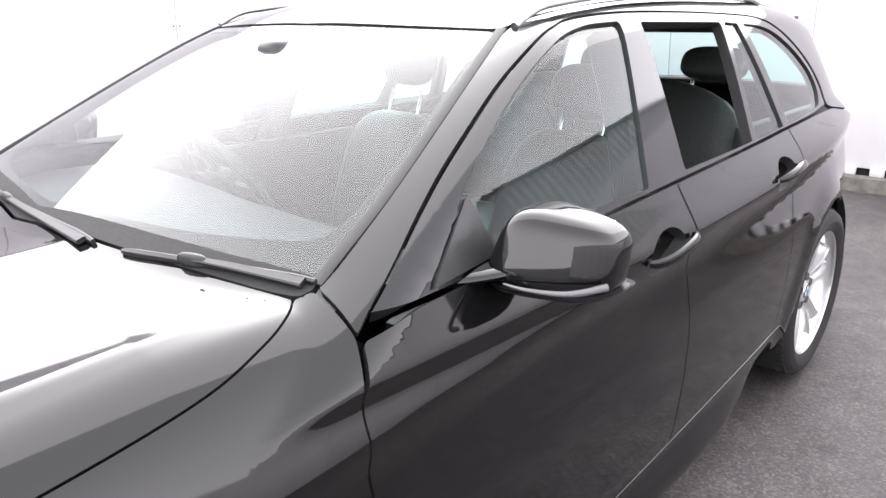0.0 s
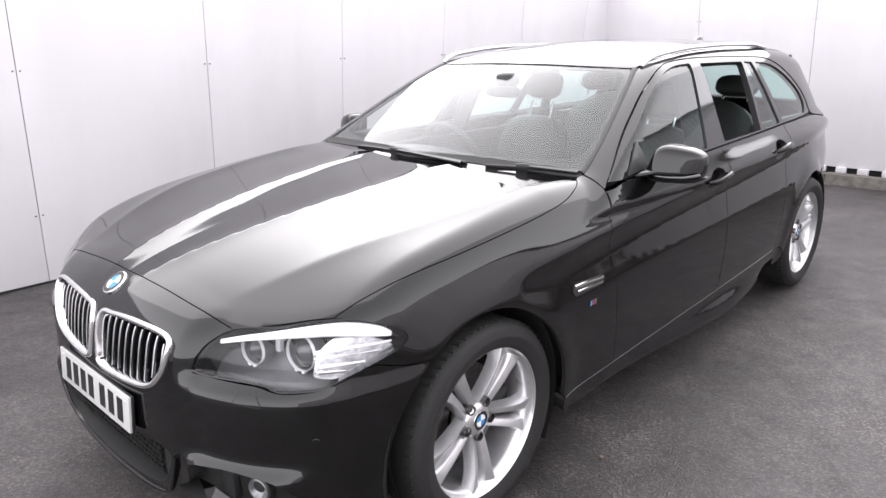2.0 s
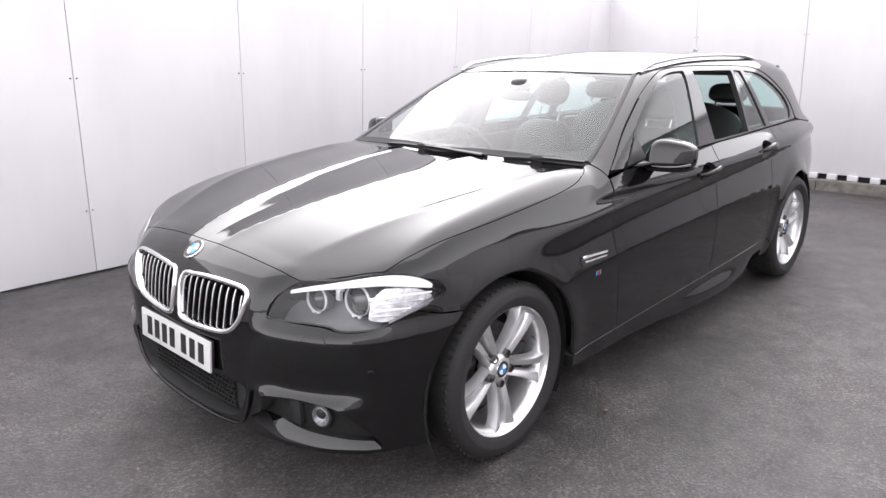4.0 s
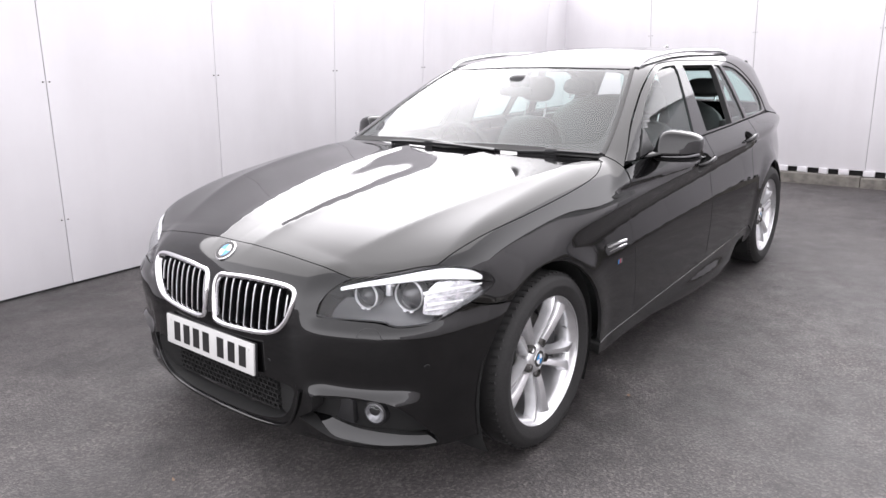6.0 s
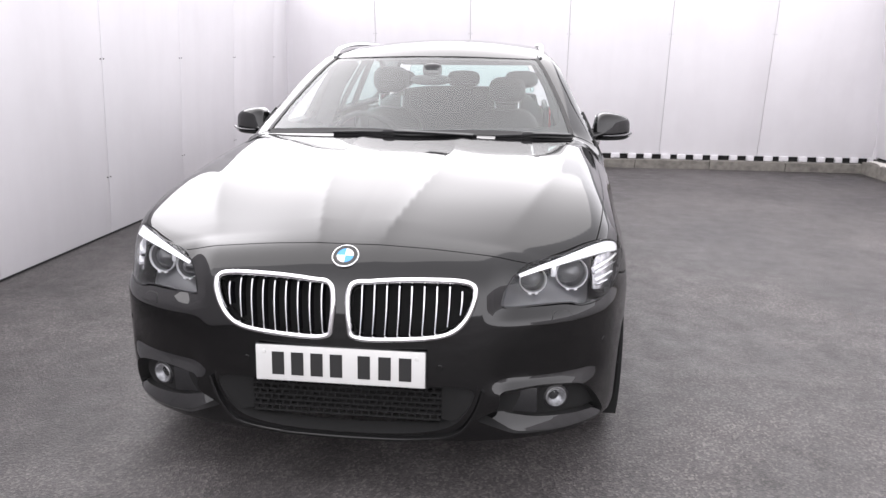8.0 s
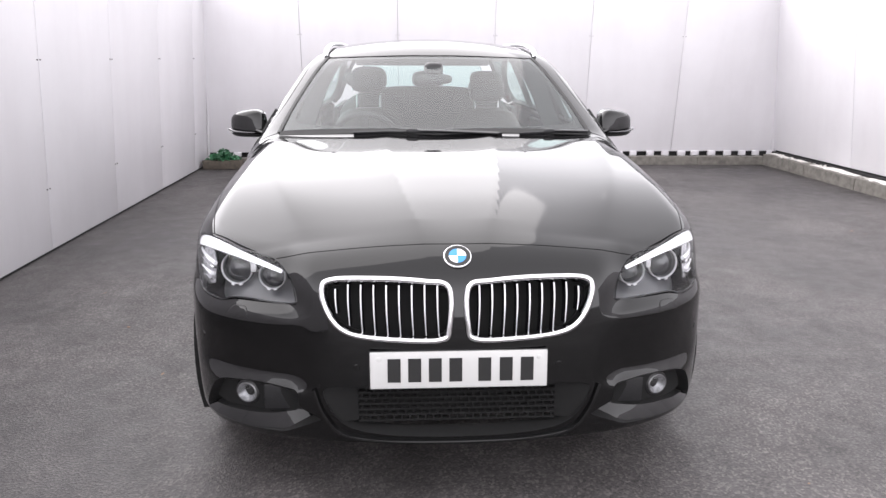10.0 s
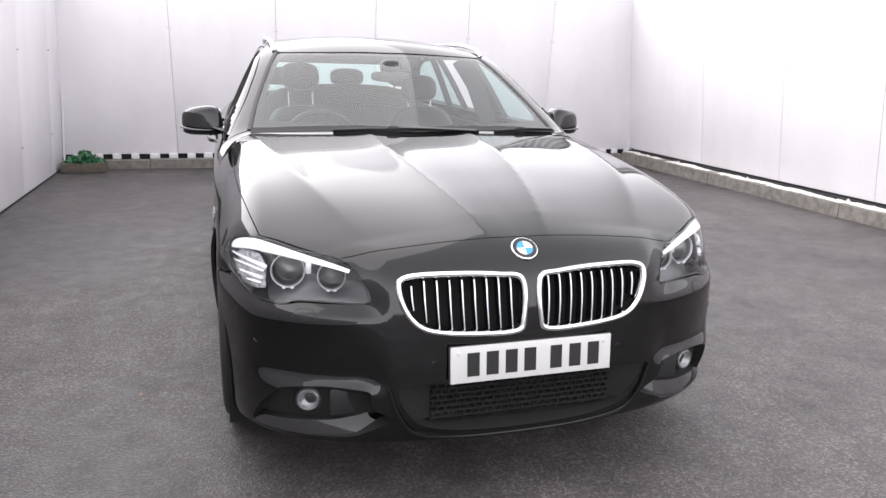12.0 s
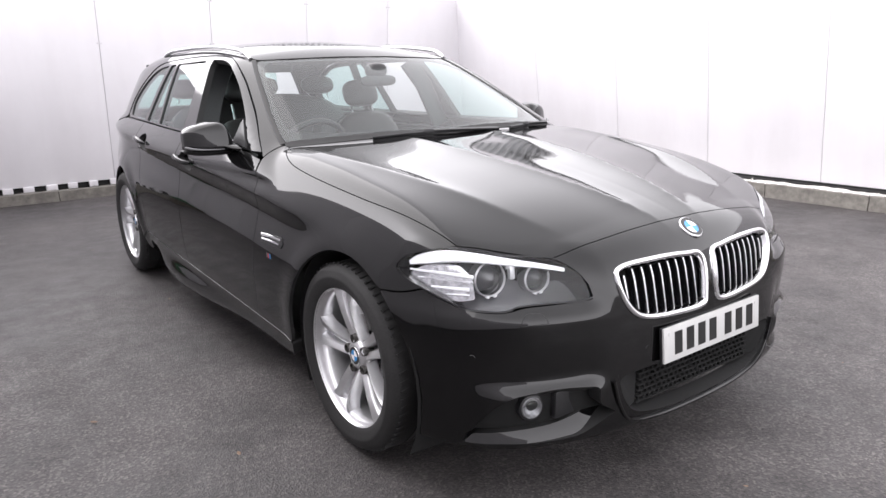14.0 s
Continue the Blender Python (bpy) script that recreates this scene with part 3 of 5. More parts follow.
def panel_mesh(name, chart, outer, holes=(), step=0.03, off=0.0, depth=0.014, gap=0.001, side=1, hole_depth=None, lift=None):
    """A skin on the form (moved out by off), inside the outline and outside the holes, with turned-in edges."""
    loops, depths = [], []
    for i, lp in enumerate((outer, *holes)):
        a = np.array(lp, float)
        loops.append(outline(chart.flat(a), a[:, 3], step * 0.7, gap if i == 0 else -gap))
        depths.append(depth if i == 0 or hole_depth is None else hole_depth)
    lo, hi = loops[0].min(0), loops[0].max(0)
    gx, gy = np.meshgrid(np.arange(lo[0] + step / 2, hi[0], step), np.arange(lo[1] + step / 2, hi[1], step))
    g = np.stack([gx.ravel(), gy.ravel()], 1)
    g = g[inside(g, loops[0])]
    for h in loops[1:]:
        g = g[~inside(g, h)]
    rim = np.concatenate(loops)
    if len(g):
        g = g[np.min(np.linalg.norm(g[:, None] - rim[None], axis=2), 1) > 0.35 * step]
    edges, k = [], 0
    for lp in loops:
        edges += [(k + i, k + (i + 1) % len(lp)) for i in range(len(lp))]
        k += len(lp)
    pts = np.concatenate([rim, g]) if len(g) else rim
    out = mathutils.geometry.delaunay_2d_cdt([Vector(p) for p in pts], edges, [], 0, 1e-6)
    v2 = np.array([tuple(v) for v in out[0]])
    tri = np.array([f for f in out[2] if len(f) == 3])
    c = v2[tri].mean(1)
    ok = inside(c, loops[0])
    for h in loops[1:]:
        ok &= ~inside(c, h)
    tri = tri[ok]
    o, d = chart.rays(v2)
    p, _ = cast(o, d, off)
    n = form_normal(p)
    if lift is not None:
        p = p + n * lift(p)[:, None]
    e1, e2 = p[tri[:, 1]] - p[tri[:, 0]], p[tri[:, 2]] - p[tri[:, 0]]
    flip = (np.cross(e1, e2) * n[tri].mean(1)).sum(1) < 0
    tri[flip] = tri[flip][:, ::-1]
    # turned-in edge
    seen = {}
    for a, b, c3 in tri:
        for e in ((a, b), (b, c3), (c3, a)):
            seen[e] = True
    border = [e for e in seen if (e[1], e[0]) not in seen]
    start = np.cumsum([0] + [len(lp) for lp in loops])

    def rim_depth(i):
        for q in range(len(loops)):
            if i < start[q + 1]:
                return depths[q]
        return depth

    extra, verts, faces = {}, [tuple(q) for q in p], [tuple(int(i) for i in t) for t in tri]
    normals = [tuple(n[i]) for t in tri for i in t]
    for a, b in border:
        for i in (a, b):
            if i not in extra:
                extra[i] = len(verts)
                verts.append(tuple(p[i] - n[i] * rim_depth(i)))
        fa, fb = extra[a], extra[b]
        faces.append((int(b), int(a), fa, fb))
        w = np.cross(p[b] - p[a], n[a])
        w /= max(np.linalg.norm(w), 1e-9)
        normals += [tuple(w)] * 4
    if side < 0:
        verts = [(-x, y, z) for x, y, z in verts]
        k, turned = 0, []
        for f in faces:
            block = [(-x, y, z) for x, y, z in normals[k:k + len(f)]]
            turned += block[::-1]
            k += len(f)
        faces, normals = [f[::-1] for f in faces], turned
    me = bpy.data.meshes.new(name)
    me.from_pydata(verts, [], faces)
    me.polygons.foreach_set("use_smooth", [True] * len(faces))
    me.materials.append(None)
    me.materials.append(SEAL)
    me.polygons.foreach_set("material_index", [0] * len(tri) + [1] * (len(faces) - len(tri)))
    if lift is None:
        me.normals_split_custom_set(normals)
    else:
        me.set_sharp_from_angle(angle=radians(35))
    return me


def panel(name, chart, outer, material, parent, label="", **kw):
    me = panel_mesh(name, chart, outer, **kw)
    me.materials[0] = material
    ob = new(name, me)
    ob.parent = parent
    if material in (GLASS, TINT, LENS):
        ob.visible_shadow = False
    if label:
        ob["label"] = label
    return ob


def both(name, chart, outer, material, parent, label="", **kw):
    """The panel and its mirror image on the other side of the car."""
    return [panel(name, chart, outer, material, parent, label, side=s, **kw) for s in (1, -1)]


def flip_x(pts):
    return [(-x, y, z, *r) for x, y, z, *r in pts]


def whole(half):
    """A full outline from its right-hand half, listed from the middle to the middle."""
    return list(half) + [p for p in flip_x(half)[::-1] if abs(p[0]) > 1e-6]


def smooth_path(pts, n, closed=False):
    """n places on a Catmull-Rom line through pts."""
    p = [Vector(q[:3]) for q in pts]
    m, out = len(p), []
    segs = m if closed else m - 1
    for k in range(n):
        t = k / (n if closed else n - 1) * segs
        i = min(int(t), segs - 1)
        f = t - i
        if closed:
            a, b, c, d = (p[(i + j) % m] for j in (-1, 0, 1, 2))
        else:
            a, b, c, d = p[max(i - 1, 0)], p[i], p[i + 1], p[min(i + 2, m - 1)]
        out.append(0.5 * ((2 * b) + (c - a) * f + (2 * a - 5 * b + 4 * c - d) * f * f + (3 * b - a - 3 * c + d) * f ** 3))
    return out


def sweep(bm, path, section, ups, closed=False, scale=None):
    """Draws a closed section (across, up) along a path."""
    n, rings = len(path), []
    for i, p in enumerate(path):
        a, b = path[i - 1] if (i or closed) else p, path[(i + 1) % n] if (i < n - 1 or closed) else p
        t = (Vector(b) - Vector(a)).normalized()
        u = Vector(ups[i] if isinstance(ups, list) else ups)
        s = t.cross(u).normalized()
        u = s.cross(t).normalized()
        k = scale(i / max(1, n - 1)) if scale else 1.0
        rings.append([bm.verts.new(Vector(p) + s * x * k + u * y * k) for x, y in section])
    m = len(section)
    for i in range(n if closed else n - 1):
        r, q = rings[i], rings[(i + 1) % n]
        for j in range(m):
            bm.faces.new((r[j], r[(j + 1) % m], q[(j + 1) % m], q[j]))
    if not closed:
        bm.faces.new(rings[0][::-1])
        bm.faces.new(rings[-1])
    return bm


def ring_section(w, h, n=10):
    return [(w * math.cos(2 * math.pi * i / n), h * math.sin(2 * math.pi * i / n)) for i in range(n)]


def slab_section(w, h, c=0.25):
    a, b, e = w / 2, h / 2, min(w, h) * c
    return [(-a + e, -b), (a - e, -b), (a, -b + e), (a, b - e), (a - e, b), (-a + e, b), (-a, b - e), (-a, -b + e)]


def on_form(pts, n, lift=0.0, closed=False):
    """A smooth path pulled onto the form along its normals, and the normals there."""
    p = np.array([tuple(q) for q in smooth_path(pts, n, closed)])
    for _ in range(4):
        nn = form_normal(p)
        p = p - nn * form(p)[:, None]
    nn = form_normal(p)
    return [Vector(q) for q in p + nn * lift], [Vector(q) for q in nn]


def dense(pts, n, dx=0.0, dy=0.0):
    """An outline stretch as many close points on the form, shifted a little in plan."""
    path, _ = on_form(pts, n)
    return [(p.x + dx, p.y + dy, p.z, 0.002) for p in path]


def lathe(bm, profile, segments, m=None):
    """Turns (radius, along) pairs about the x axis."""
    m = m or Matrix()
    rings = []
    for k in range(segments):
        a = 2 * math.pi * k / segments
        rings.append([bm.verts.new(m @ Vector((x, r * math.cos(a), r * math.sin(a)))) for r, x in profile])
    for k in range(segments):
        a, b = rings[k], rings[(k + 1) % segments]
        for j in range(len(profile) - 1):
            bm.faces.new((a[j], a[j + 1], b[j + 1], b[j]))
    return bm


def blob(bm, centre, half, power=3.0, segs=24, rings=14, warp=None):
    """A rounded box: a superellipsoid."""
    def pw(v):
        return math.copysign(abs(v) ** (2 / power), v)
    grid = []
    for i in range(rings + 1):
        a = -math.pi / 2 + math.pi * i / rings
        row = []
        for j in range(segs):
            b = 2 * math.pi * j / segs
            v = Vector((half[0] * pw(math.cos(a)) * pw(math.cos(b)), half[1] * pw(math.cos(a)) * pw(math.sin(b)), half[2] * pw(math.sin(a))))
            if warp:
                v = warp(v)
            row.append(bm.verts.new(Vector(centre) + v))
        grid.append(row)
    for i in range(rings):
        for j in range(segs):
            bm.faces.new((grid[i][j], grid[i][(j + 1) % segs], grid[i + 1][(j + 1) % segs], grid[i + 1][j]))
    bmesh.ops.remove_doubles(bm, verts=bm.verts, dist=1e-5)
    return bm


def aim(p, n, spin=0.0):
    """A pose at p whose x axis points along n."""
    q = Vector(n).to_track_quat("X", "Z").to_matrix().to_4x4()
    return Matrix.Translation(p) @ q @ pose(0, 0, 0, spin)

# ---- the estate car ----
car = thing("estate_car", (0, 0, 0), "glossy black five-door estate car parked on asphalt, two windows open", "car")
AXLE_F, AXLE_R, HUB_Z = 0.0, 2.968, 0.335
ARCH_F = -0.03  # the front arch sits a little ahead of its wheel


def arc(y0, r, a0, a1, n, rad=0.1):
    """Places on the flank round a wheel, angles from straight back (0) over the top to straight ahead (180)."""
    out = []
    for k in range(n):
        a = radians(a0 + (a1 - a0) * k / (n - 1))
        out.append(S(y0 + r * math.cos(a), HUB_Z + r * math.sin(a), rad))
    return out


# bonnet
HOOD_FRONT = [T(0, -0.672), T(0.22, -0.668, 0.1), T(0.39, -0.662, 0.1), T(0.553, -0.644, 0.008)]
HOOD_SIDE = [T(0.767, -0.482, 0.03), T(0.80, -0.30, 0.1), T(0.822, -0.05, 0.2), T(0.829, 0.25, 0.2), T(0.822, 0.46, 0.1), T(0.798, 0.57, 0.05), T(0.77, 0.63, 0.03), T(0.742, 0.662, 0.02)]
hood = panel("bonnet", TOP, whole(dense(HOOD_FRONT, 24) + dense([HOOD_FRONT[3], T(0.655, -0.571), T(0.722, -0.517), HOOD_SIDE[0]], 16)[1:-1] + dense(HOOD_SIDE, 44) + [T(0.45, 0.592, 0.2), T(0, 0.532)]), PAINT, car, "long black bonnet with raised creases", step=0.013, depth=0.03)

# lamps: one outline for hole, lens and housing
LAMP = [N(0.478, 0.654, 0.01), N(0.487, 0.708, 0.05), (*N(0.514, 0.744)[:3], 0.03), T(0.557, -0.638, 0.03), T(0.656, -0.577, 0.06), T(0.722, -0.523, 0.06), T(0.766, -0.487, 0.05), T(0.803, -0.447, 0.05), T(0.838, -0.396, 0.05),
        S(-0.345, 0.766, 0.04), S(-0.316, 0.736, 0.03), S(-0.334, 0.709, 0.03), S(-0.42, 0.684, 0.08), S(-0.507, 0.656, 0.06), N(0.792, 0.6405, 0.05), N(0.735, 0.6365, 0.03), N(0.705, 0.6405, 0.02), N(0.672, 0.649, 0.02)]

# front bumper, with the kidneys, the intake and the fog lamp openings
KIDNEY = [N(0.029, 0.712, 0.025), N(0.10, 0.728, 0.05), N(0.25, 0.734, 0.08), N(0.375, 0.727, 0.035), N(0.399, 0.695, 0.03), N(0.372, 0.62, 0.06), N(0.31, 0.576, 0.05), N(0.17, 0.562, 0.08), N(0.05, 0.563, 0.03), N(0.027, 0.60, 0.03)]
INTAKE = whole([N(0, 0.243, 0.1), N(0.21, 0.247, 0.08), N(0.335, 0.27, 0.06), N(0.385, 0.33, 0.05), N(0.41, 0.405, 0.03), N(0.30, 0.415, 0.05), N(0, 0.417, 0.1)])
FOG = [N(0.478, 0.395, 0.02), N(0.482, 0.345, 0.02), N(0.463, 0.328, 0.004), N(0.412, 0.297, 0.004), N(0.53, 0.243, 0.02), N(0.65, 0.236, 0.05), N(0.812, 0.234, 0.004), N(0.812, 0.256, 0.01), N(0.778, 0.335, 0.03), N(0.735, 0.392, 0.04), N(0.60, 0.408, 0.05)]
GAP_LINE = [S(-0.422, 0.680, 0.006), S(-0.39, 0.668, 0.03), S(-0.34, 0.654, 0.04), S(-0.262, 0.648, 0.005)]
edge = dense(HOOD_FRONT, 24, 0.0, -0.0022) + [N(0.510, 0.745, 0.03), N(0.483, 0.708, 0.05), N(0.474, 0.650, 0.012), N(0.672, 0.645, 0.02), N(0.705, 0.6365, 0.02), N(0.735, 0.6325, 0.03), N(0.793, 0.6365, 0.05), S(-0.507, 0.652, 0.06)] + GAP_LINE
edge += arc(ARCH_F, 0.388, 127, 198.5, 7) + [S(-0.40, 0.215, 0.02), N(0.72, 0.213, 0.05), N(0.5, 0.213, 0.1), N(0.3, 0.212, 0.1), N(0, 0.212)]
bumper = panel("front_bumper", NOSE_T, whole(edge), PAINT, car, "deep black front bumper with lower intakes", step=0.013,
               holes=[KIDNEY, flip_x(KIDNEY), INTAKE, FOG, flip_x(FOG)], hole_depth=0.05)

# wings
SHUT_F = [(0.686, 0.962, 0.01), (0.652, 0.88, 0.03), (0.648, 0.82, 0.06), (0.660, 0.73, 0.08), (0.676, 0.60, 0.08), (0.695, 0.42, 0.08), (0.71, 0.302, 0.01)]
FD = [S(*p) for p in SHUT_F]
wing = dense(HOOD_SIDE, 44, 0.0016, 0.0012) + [T(0.750, 0.693, 0.01)] + FD
wing += [S(0.372, 0.288, 0.01)] + arc(ARCH_F, 0.388, -4, 124, 14) + [(x, y, z + 0.004, r) for x, y, z, r in GAP_LINE[::-1]]
wing += [S(-0.332, 0.713, 0.03), S(-0.311, 0.736, 0.03), S(-0.341, 0.770, 0.04), T(0.841, -0.393, 0.05), T(0.806, -0.444, 0.05)]
wings = both("front_wing", DIAG, wing, PAINT, car, "black front wing", step=0.013)

# doors: skins up to the window line
BELT_F = [S(0.80, 0.977, 0.02), S(1.05, 0.986, 0.1), S(1.40, 0.994, 0.1), S(1.688, 0.999, 0.006)]
BELT_R = [S(1.694, 0.999, 0.006), S(2.05, 1.004, 0.1), S(2.35, 1.008, 0.1), S(2.60, 1.012, 0.01)]
SHUT_M = [(1.684, 0.92, 0.05), (1.676, 0.80, 0.08), (1.662, 0.6, 0.08), (1.655, 0.332, 0.01)]
SHUT_R = [(2.535, 0.94, 0.05), (2.472, 0.85, 0.08), (2.45, 0.72, 0.1), (2.442, 0.60, 0.1), (2.432, 0.42, 0.1), (2.43, 0.357, 0.01)]
fdoor = [S(0.689, 0.957, 0.01)] + BELT_F + [S(*p) for p in SHUT_M] + [S(y + 0.0016, z, r) for y, z, r in SHUT_F[:0:-1]]
rdoor = [S(SHUT_M[0][0] + 0.006, 0.92, 0.05)] + BELT_R + [S(*p) for p in SHUT_R] + [S(y + 0.005, z, r) for y, z, r in SHUT_M[:0:-1]]


def handle_cup(y0, z0, g=1.0):
    return [S(y0 - 0.012 + g * 0.088 * math.cos(k * math.pi / 6), z0 - 0.004 + g * 0.046 * math.sin(k * math.pi / 6) + g * 0.012 * math.cos(k * math.pi / 6), 0.03) for k in range(12)]


CUP_F, CUP_R = (1.548, 0.884), (2.372, 0.916)
front_doors = both("front_door", SIDE, fdoor, PAINT, car, "black front door", step=0.014, holes=[handle_cup(*CUP_F)], hole_depth=0.04)
rear_doors = both("rear_door", SIDE, rdoor, PAINT, car, "black rear door", step=0.016, holes=[handle_cup(*CUP_R)], hole_depth=0.04)

# rear quarter and sill
quarter = [S(2.606, 1.012, 0.01), S(3.0, 1.014, 0.1), S(3.28, 1.008, 0.05), S(3.55, 0.97, 0.03), S(3.70, 0.8, 0.05), S(3.73, 0.5, 0.05), S(3.72, 0.24, 0.02), S(3.36, 0.24, 0.02)]
quarter += arc(AXLE_R, 0.378, -10, 184, 20) + [S(2.585, 0.30, 0.01), S(2.51, 0.358, 0.01)] + [S(y + 0.005, z, r) for y, z, r in SHUT_R[::-1]]
both("rear_quarter", SIDE, quarter, PAINT, car, "black rear quarter panel round the wheel arch", step=0.03)
SILL_TOP = [(0.374, 0.283), (0.75, 0.297), (1.2, 0.311), (1.79, 0.329), (2.51, 0.355), (2.585, 0.296)]


def sill_scoop(p):
    """The skirt swells towards its lower edge over the middle of the car and draws in under the door."""
    u = np.clip((p[:, 1] - 0.75) / 1.62, 0, 1)
    swell = np.sin(np.pi * u ** 1.7) ** 0.9
    low = np.clip((0.30 - p[:, 2]) / 0.085, 0, 1)
    return -0.003 + swell * (0.055 * low * low * (3 - 2 * low)) * np.clip((p[:, 2] - 0.17) / 0.03, 0, 1)


both("side_skirt", SIDE, [S(y, z, 0.02) for y, z in SILL_TOP] + [S(y, z, 0.02) for y, z in ((2.575, 0.235), (1.9, 0.215), (1.2, 0.207), (0.75, 0.205), (0.40, 0.207))], PAINT, car, "black side skirt with a flared lower edge", step=0.014, depth=0.05, lift=sill_scoop)

# bright lower edge of the doors
for sx in (1, -1):
    path, ups = on_form([S(y, z + 0.003) for y, z in SILL_TOP[:5]], 60, -0.001)
    bm = bmesh.new()
    sweep(bm, [Vector((sx * p.x, p.y, p.z)) for p in path], ring_section(0.0035, 0.004, 8), [Vector((sx * u.x, u.y, u.z)) for u in ups])
    part("skirt_seam", bm, PAINT, car, "rounded seam over the side skirt")

# roof, pillars and window frames
ROOF_EDGE = [T(0, 1.285), T(0.3, 1.302, 0.2), T(0.50, 1.345, 0.1), T(0.572, 1.372, 0.03), T(0.575, 1.6, 0.1), T(0.57, 2.2, 0.2), T(0.555, 2.8, 0.2), T(0.52, 3.3, 0.1), T(0.48, 3.5, 0.03), T(0.25, 3.56, 0.1), T(0, 3.57)]
panel("roof", TOP, whole(ROOF_EDGE), PAINT, car, "black painted roof", step=0.035)
# window openings on the flank
W_F = [S(0.915, 1.016, 0.01), S(0.938, 1.078, 0.04), S(0.985, 1.112, 0.08), S(1.085, 1.173, 0.1), S(1.20, 1.237, 0.1), S(1.33, 1.298, 0.1), S(1.45, 1.339, 0.08), S(1.58, 1.359, 0.05), S(1.722, 1.363, 0.01), S(1.637, 1.19, 0.05), S(1.56, 1.010, 0.01)]
W_R = [S(1.824, 1.360, 0.015), S(2.365, 1.350, 0.02), S(2.312, 1.19, 0.1), S(2.265, 1.018, 0.01), S(1.765, 1.016, 0.015), S(1.790, 1.19, 0.1)]
W_Q = [S(2.400, 1.349, 0.01), S(2.51, 1.344, 0.01), S(2.552, 1.19, 0.1), S(2.588, 1.022, 0.01), S(2.305, 1.018, 0.01), S(2.35, 1.19, 0.1)]
W_D = [S(2.565, 1.342, 0.01), S(2.75, 1.332, 0.1), S(2.895, 1.302, 0.1), S(3.06, 1.235, 0.1), S(3.185, 1.15, 0.05), S(3.205, 1.08, 0.04), S(3.14, 1.032, 0.03), S(2.9, 1.027, 0.05), S(2.65, 1.024, 0.01), S(2.612, 1.19, 0.1)]
FRAME_LINE = [(0.80, 1.027), (0.886, 1.080), (0.975, 1.132), (1.075, 1.187), (1.20, 1.253), (1.33, 1.313), (1.45, 1.354), (1.60, 1.376), (2.1, 1.381), (2.6, 1.367), (2.8, 1.349), (2.95, 1.313), (3.10, 1.247), (3.215, 1.165), (3.265, 1.09)]
FRAME_TOP = [S(0.725, 0.982, 0.01)] + [S(y, z, 0.08) for y, z in FRAME_LINE] + [S(3.25, 1.026, 0.03)]
FRAME = dense(FRAME_TOP, 110) + [S(3.0, 1.018, 0.05), S(2.605, 1.016, 0.05), S(2.1, 1.008, 0.1), S(1.69, 1.003, 0.1), S(1.4, 0.998, 0.1), S(1.05, 0.990, 0.1)]
both("window_frame", SIDE, FRAME, GLOSS, car, "gloss black window surround and pillars", step=0.03, holes=[W_F, W_R, W_Q, W_D], off=-0.004, depth=0.03, hole_depth=0.03)
# painted side rail of the body: windscreen pillar, cant rail and rear pillar
rail_lo = [S(0.689, 0.9635, 0.01), S(0.722, 0.984, 0.02)] + [S(y - 0.001, z + 0.0035, 0.08) for y, z in FRAME_LINE] + [S(3.254, 1.022, 0.02), S(3.285, 1.012, 0.02)]
PILLAR = [(0.572, 1.374), (0.613, 1.25), (0.666, 1.065), (0.714, 0.88), (0.748, 0.705)]
rail_hi = [T(0.55, 3.46, 0.05), T(0.524, 3.3, 0.1), T(0.559, 2.8, 0.2), T(0.574, 2.2, 0.2), T(0.579, 1.6, 0.1)] + [T(x + 0.004, y, 0.05) for x, y in PILLAR[:-1]] + [T(0.752, 0.700, 0.01)]
both("roof_side", DIAG, rail_lo[:1] + dense(rail_lo[1:-1], 110) + rail_lo[-1:] + [S(3.55, 0.976, 0.03)] + rail_hi, PAINT, car, "black windscreen pillar and roof side", step=0.025)
# rear end
panel("tailgate", TAIL_C, whole([B(0, 0.62), B(0.55, 0.62, 0.05), B(0.60, 0.85, 0.05), B(0.59, 1.035, 0.03), B(0, 1.045)]), PAINT, car, "black tailgate", step=0.04)
panel("rear_window", TAIL_C, whole([B(0, 1.05), B(0.58, 1.04, 0.05), B(0.50, 1.30, 0.05), B(0, 1.335)]), TINT, car, "green tinted rear window", step=0.05, depth=0.006)
both("rear_lamp", TAIL_C, [B(0.61, 0.72, 0.02), B(0.61, 0.93, 0.02), S(3.66, 0.93, 0.02), S(3.73, 0.75, 0.02)], m_plain("lamp_red", (0.25, 0.01, 0.01), 0.1, 0, 0.1, 30), car, "red tail lamp", step=0.03)
panel("rear_bumper", TAIL_C, whole([B(0, 0.24), B(0.7, 0.24, 0.05), S(3.73, 0.245, 0.02), S(3.745, 0.5, 0.05), S(3.735, 0.71, 0.03), B(0.60, 0.70, 0.03), B(0.55, 0.61, 0.03), B(0, 0.61)]), PAINT, car, "black rear bumper", step=0.04)

